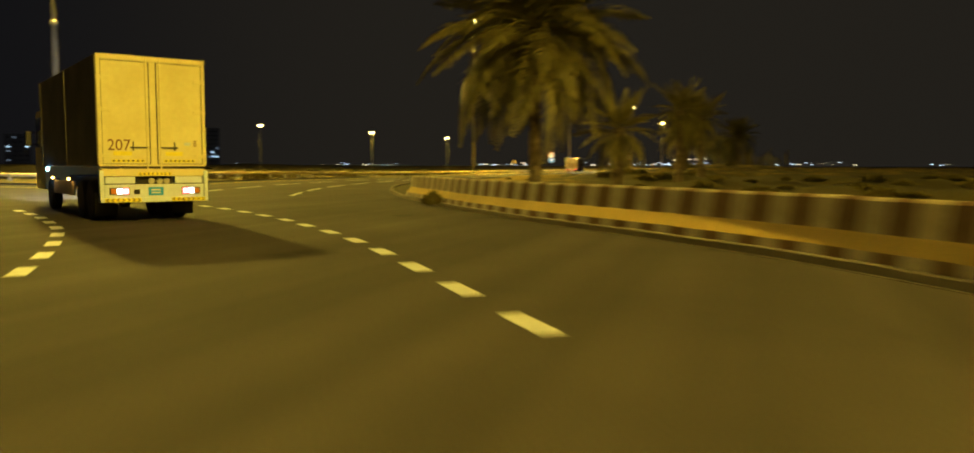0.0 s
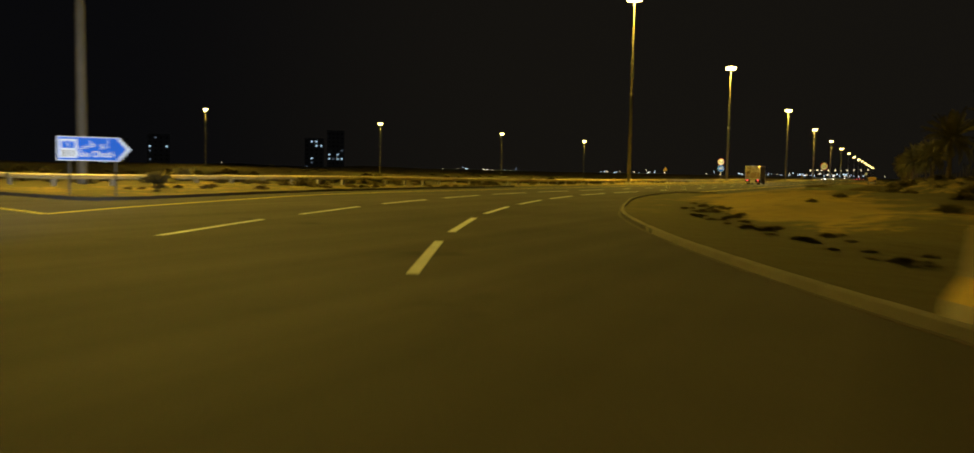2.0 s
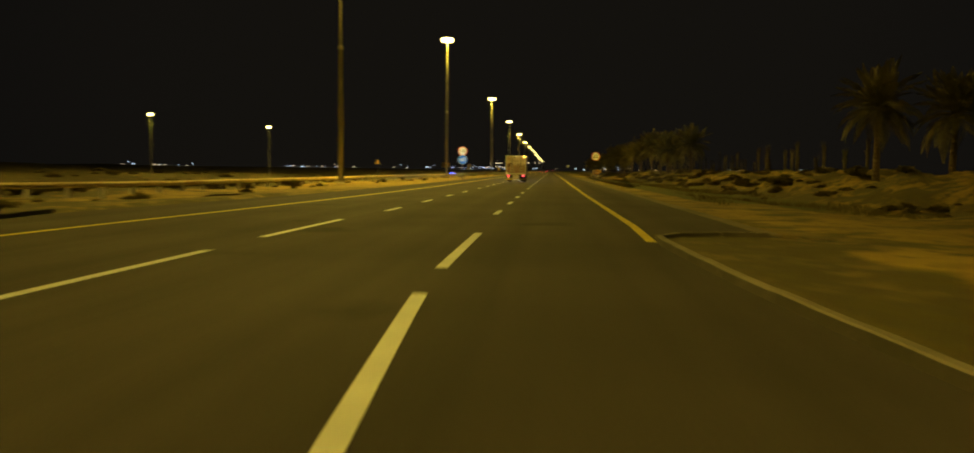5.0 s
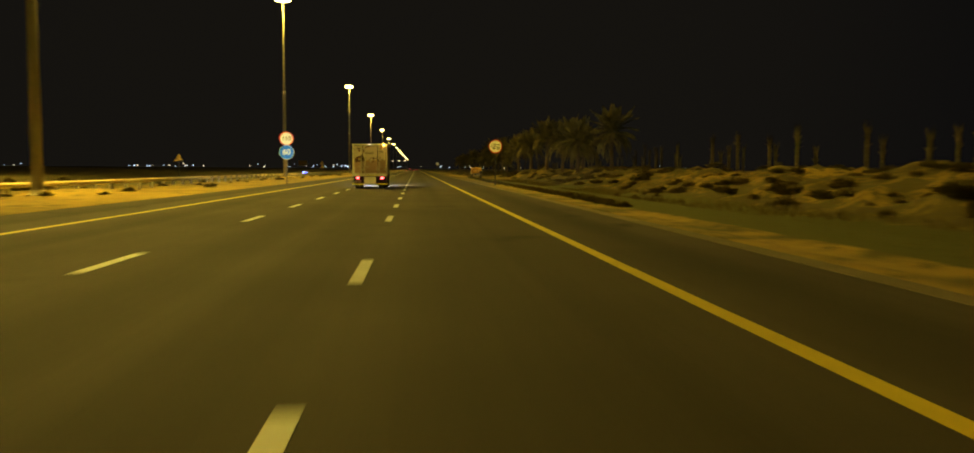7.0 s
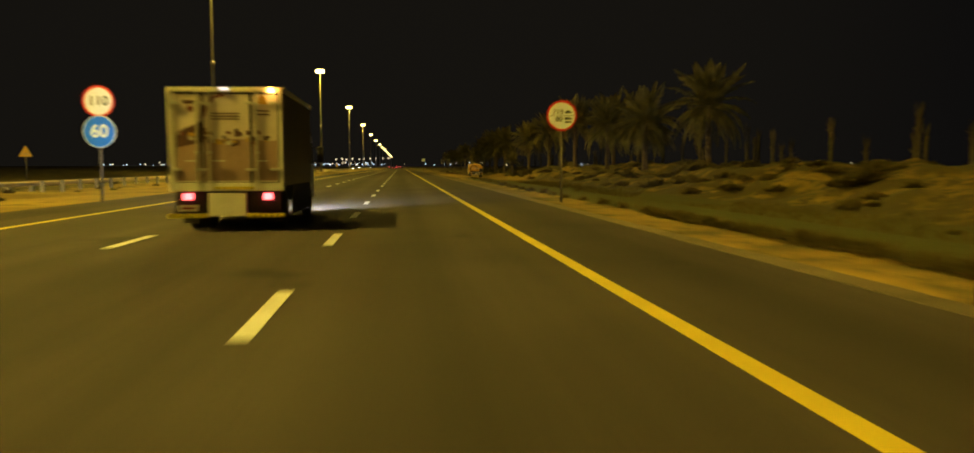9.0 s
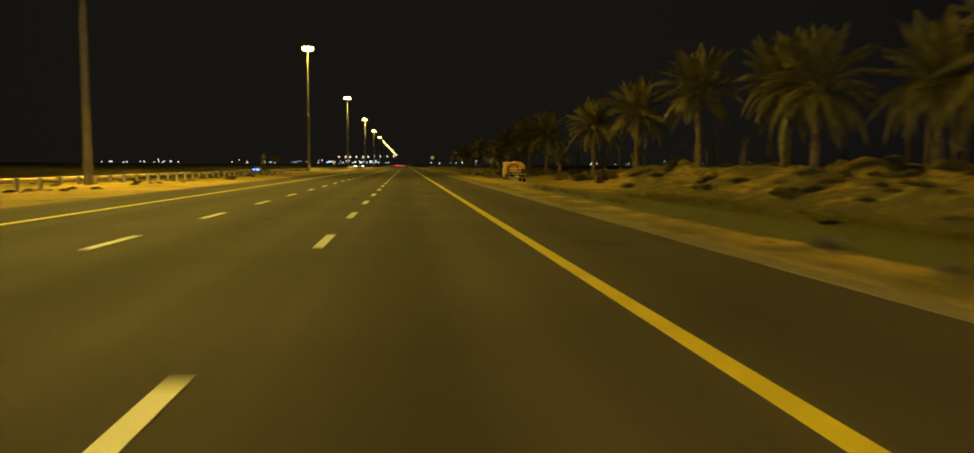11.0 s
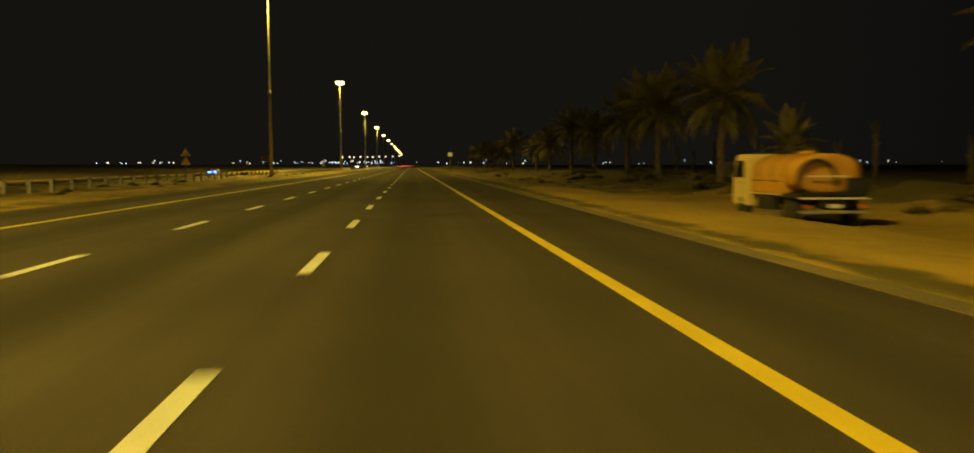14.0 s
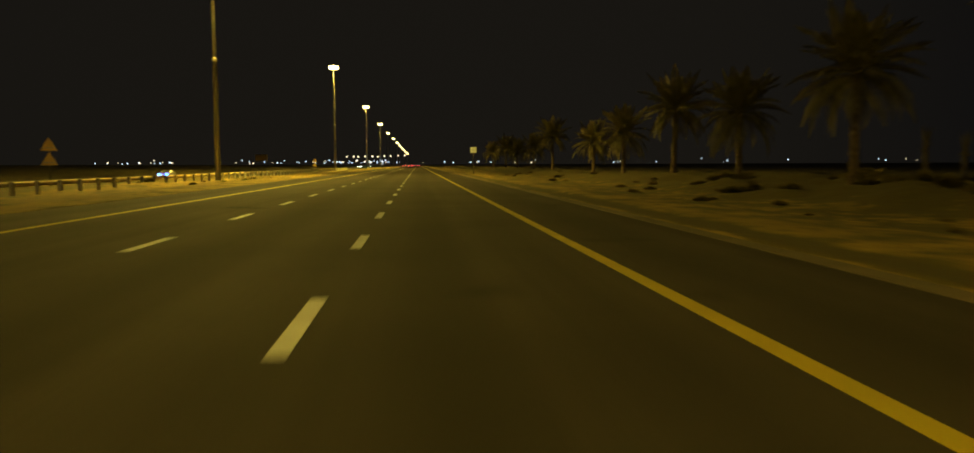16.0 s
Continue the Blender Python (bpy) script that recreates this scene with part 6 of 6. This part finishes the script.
# the shrubs nearest the carriageway stand singly, the rest grow together
shrubs.sort(key=lambda s: abs(s[0] + 2.0) + 0.02 * abs(s[1] - 170))
tangle = bmesh.new()
for i, (x, y, z, size, flat, turn, kind) in enumerate(shrubs):
    m = Matrix.Translation((x, y, z)) @ Matrix.Rotation(turn, 4, "Z") @ Matrix.Diagonal((size, size, size * flat, 1))
    if i < 280:
        ob = new("desert_shrub", shrub_meshes[kind])
        ob.matrix_basis = m
        tagged(ob, "low dry olive desert shrub growing in the sand", "shrub", "desert shrubs of the verges")
    else:
        first = len(tangle.verts)
        tangle.from_mesh(shrub_meshes[kind])
        tangle.verts.ensure_lookup_table()
        for v in tangle.verts[first:]:
            v.co = m @ v.co
tagged(new("scrub", finish("scrub", tangle, SCRUB)), "scattered dry olive scrub further out on the sand", "scrub", kind="stuff")

# tufts of dry grass over the dip beside the shoulder
bm = bmesh.new()
rng = random.Random(9)
for _ in range(15000):
    y = rng.uniform(108, 300)
    x = rng.uniform(5.2, 14.0)
    if noise.noise(Vector((x * 0.22, y * 0.06, 3.0))) < -0.05 or y > 238 + 8 * noise.noise(Vector((x * 0.4, 0, 0))):
        continue
    z = 0.0
    base = Vector((x, y, z))
    for _ in range(4):
        a = rng.uniform(0, 6.28)
        h = rng.uniform(0.10, 0.32)
        o = base + Vector((rng.uniform(-0.12, 0.12), rng.uniform(-0.12, 0.12), 0))
        s = Vector((math.cos(a), math.sin(a), 0)) * 0.017
        bm.faces.new([bm.verts.new(o - s), bm.verts.new(o + s), bm.verts.new(o + Vector((math.cos(a + 1) * h * 0.5, math.sin(a + 1) * h * 0.5, h)))])
flat = np.array([v.co[:] for v in bm.verts])
lift = ground_height(flat[:, 0], flat[:, 1])
for v, dz in zip(bm.verts, lift):
    v.co.z += dz - 0.02
tagged(new("grass", finish("grass", bm, SCRUB)), "thin tufts of dry olive grass on the sandy verge", "grass", kind="stuff")

# ---------------------------------------------------------------- the distance
GLOW_WARM = material("far_warm_lamp", (0.8, 0.7, 0.5), 0.5, emit=(1.0, 0.80, 0.48), power=2.2)
GLOW_COLD = material("far_cold_lamp", (0.7, 0.8, 0.9), 0.5, emit=(0.62, 0.80, 1.0), power=2.2)


def lights_at(name, mat, rows, label):
    bm = bmesh.new()
    for x, y, z, r in rows:
        made = bmesh.ops.create_icosphere(bm, subdivisions=1, radius=r)["verts"]
        for v in made:
            v.co += Vector((x, y, z))
    return tagged(new(name, finish(name, bm, mat)), label, "lights", kind="stuff")


rng = random.Random(31)
warm, cold = [], []
for count, lo, hi, share in ((30, -42, 58, 0.5), (44, 1.2, 6.0, 0.25), (16, 6.0, 11.0, 0.4), (14, 14.5, 19.5, 0.55), (8, -20.0, -10.0, 0.2), (10, 24.0, 30.0, 0.5), (9, -6.5, 0.0, 0.3)):
    for k in range(count):
        a, d = radians(rng.uniform(lo, hi)), rng.uniform(1300, 2600)
        up = rng.choice((0.0, 0.0, 0.0, 0.002))
        (warm if rng.random() < share else cold).append((-math.sin(a) * d, 100 + math.cos(a) * d, rng.uniform(1.5, 4.0) + (0.0015 + up) * d, d * rng.uniform(0.0003, 0.0007)))
for k in range(10):
    # lamps along a distant bridge
    a = radians(0.9 + 0.42 * k + rng.uniform(-0.08, 0.08))
    warm.append((-math.sin(a) * 1550, 150 + math.cos(a) * 1550, 17.0 - 0.25 * k + rng.uniform(-0.6, 0.6), 1.25))
lights_at("far_warm_lights", GLOW_WARM, warm, "scattered warm lamps along the night horizon")
lights_at("far_cold_lights", GLOW_COLD, cold, "scattered cold white lamps along the night horizon")

FACADE = material("pale_facade", (0.80, 0.80, 0.80), 0.8, scale=0.1, fine=1.0, spread=0.2)
WINDOW_LIT = material("lit_cold_window", (0.5, 0.6, 0.65), 0.4, emit=(0.50, 0.78, 1.0), power=0.9)
WINDOW_DIM = material("dim_window", (0.3, 0.35, 0.4), 0.4, emit=(0.55, 0.75, 1.0), power=0.12)
WINDOW_DARK = material("unlit_window", (0.02, 0.022, 0.025), 0.3, scale=0.5, fine=3.0, spread=0.1)


def tower(x, y, w, h, turn, seed):
    rng = random.Random(seed)
    ob = thing("apartment_tower", "dark distant tower block with a few lit windows", "building", group="far tower blocks")
    part("wall", boxed(-w / 2, w / 2, -6, 6, 0, h, 0.2), FACADE, ob)
    part("roof", boxed(-w / 2 - 0.3, w / 2 + 0.3, -6.3, 6.3, h, h + 1.0, 0.1), FACADE, ob)
    lit = finish("window", boxed(-0.9, 0.9, -0.08, 0.08, -0.8, 0.8, 0.05), WINDOW_LIT)
    dark = finish("window", boxed(-0.9, 0.9, -0.08, 0.08, -0.8, 0.8, 0.05), WINDOW_DARK)
    dim = finish("window", boxed(-0.9, 0.9, -0.08, 0.08, -0.8, 0.8, 0.05), WINDOW_DIM)
    nx, nz = int(w / 5), int(h / 5)
    for i in range(nx):
        for k in range(nz):
            piece("window", rng.choices((lit, dim, dark), (0.09, 0.07, 0.84))[0], ob, pose((i + 0.5) * w / nx - w / 2, -6.06, 3.0 + 5 * k))
    ob.matrix_basis = pose(x, y, -0.5, 0, 0, turn)
    return ob


for x, y, w, h, turn, seed in ((-606, 790, 22, 36, 36, 1), (-588, 808, 20, 46, 36, 2), (-770, 640, 30, 30, 48, 3), (-742, 678, 24, 36, 48, 4)):
    tower(x, y, w, h, turn, seed)
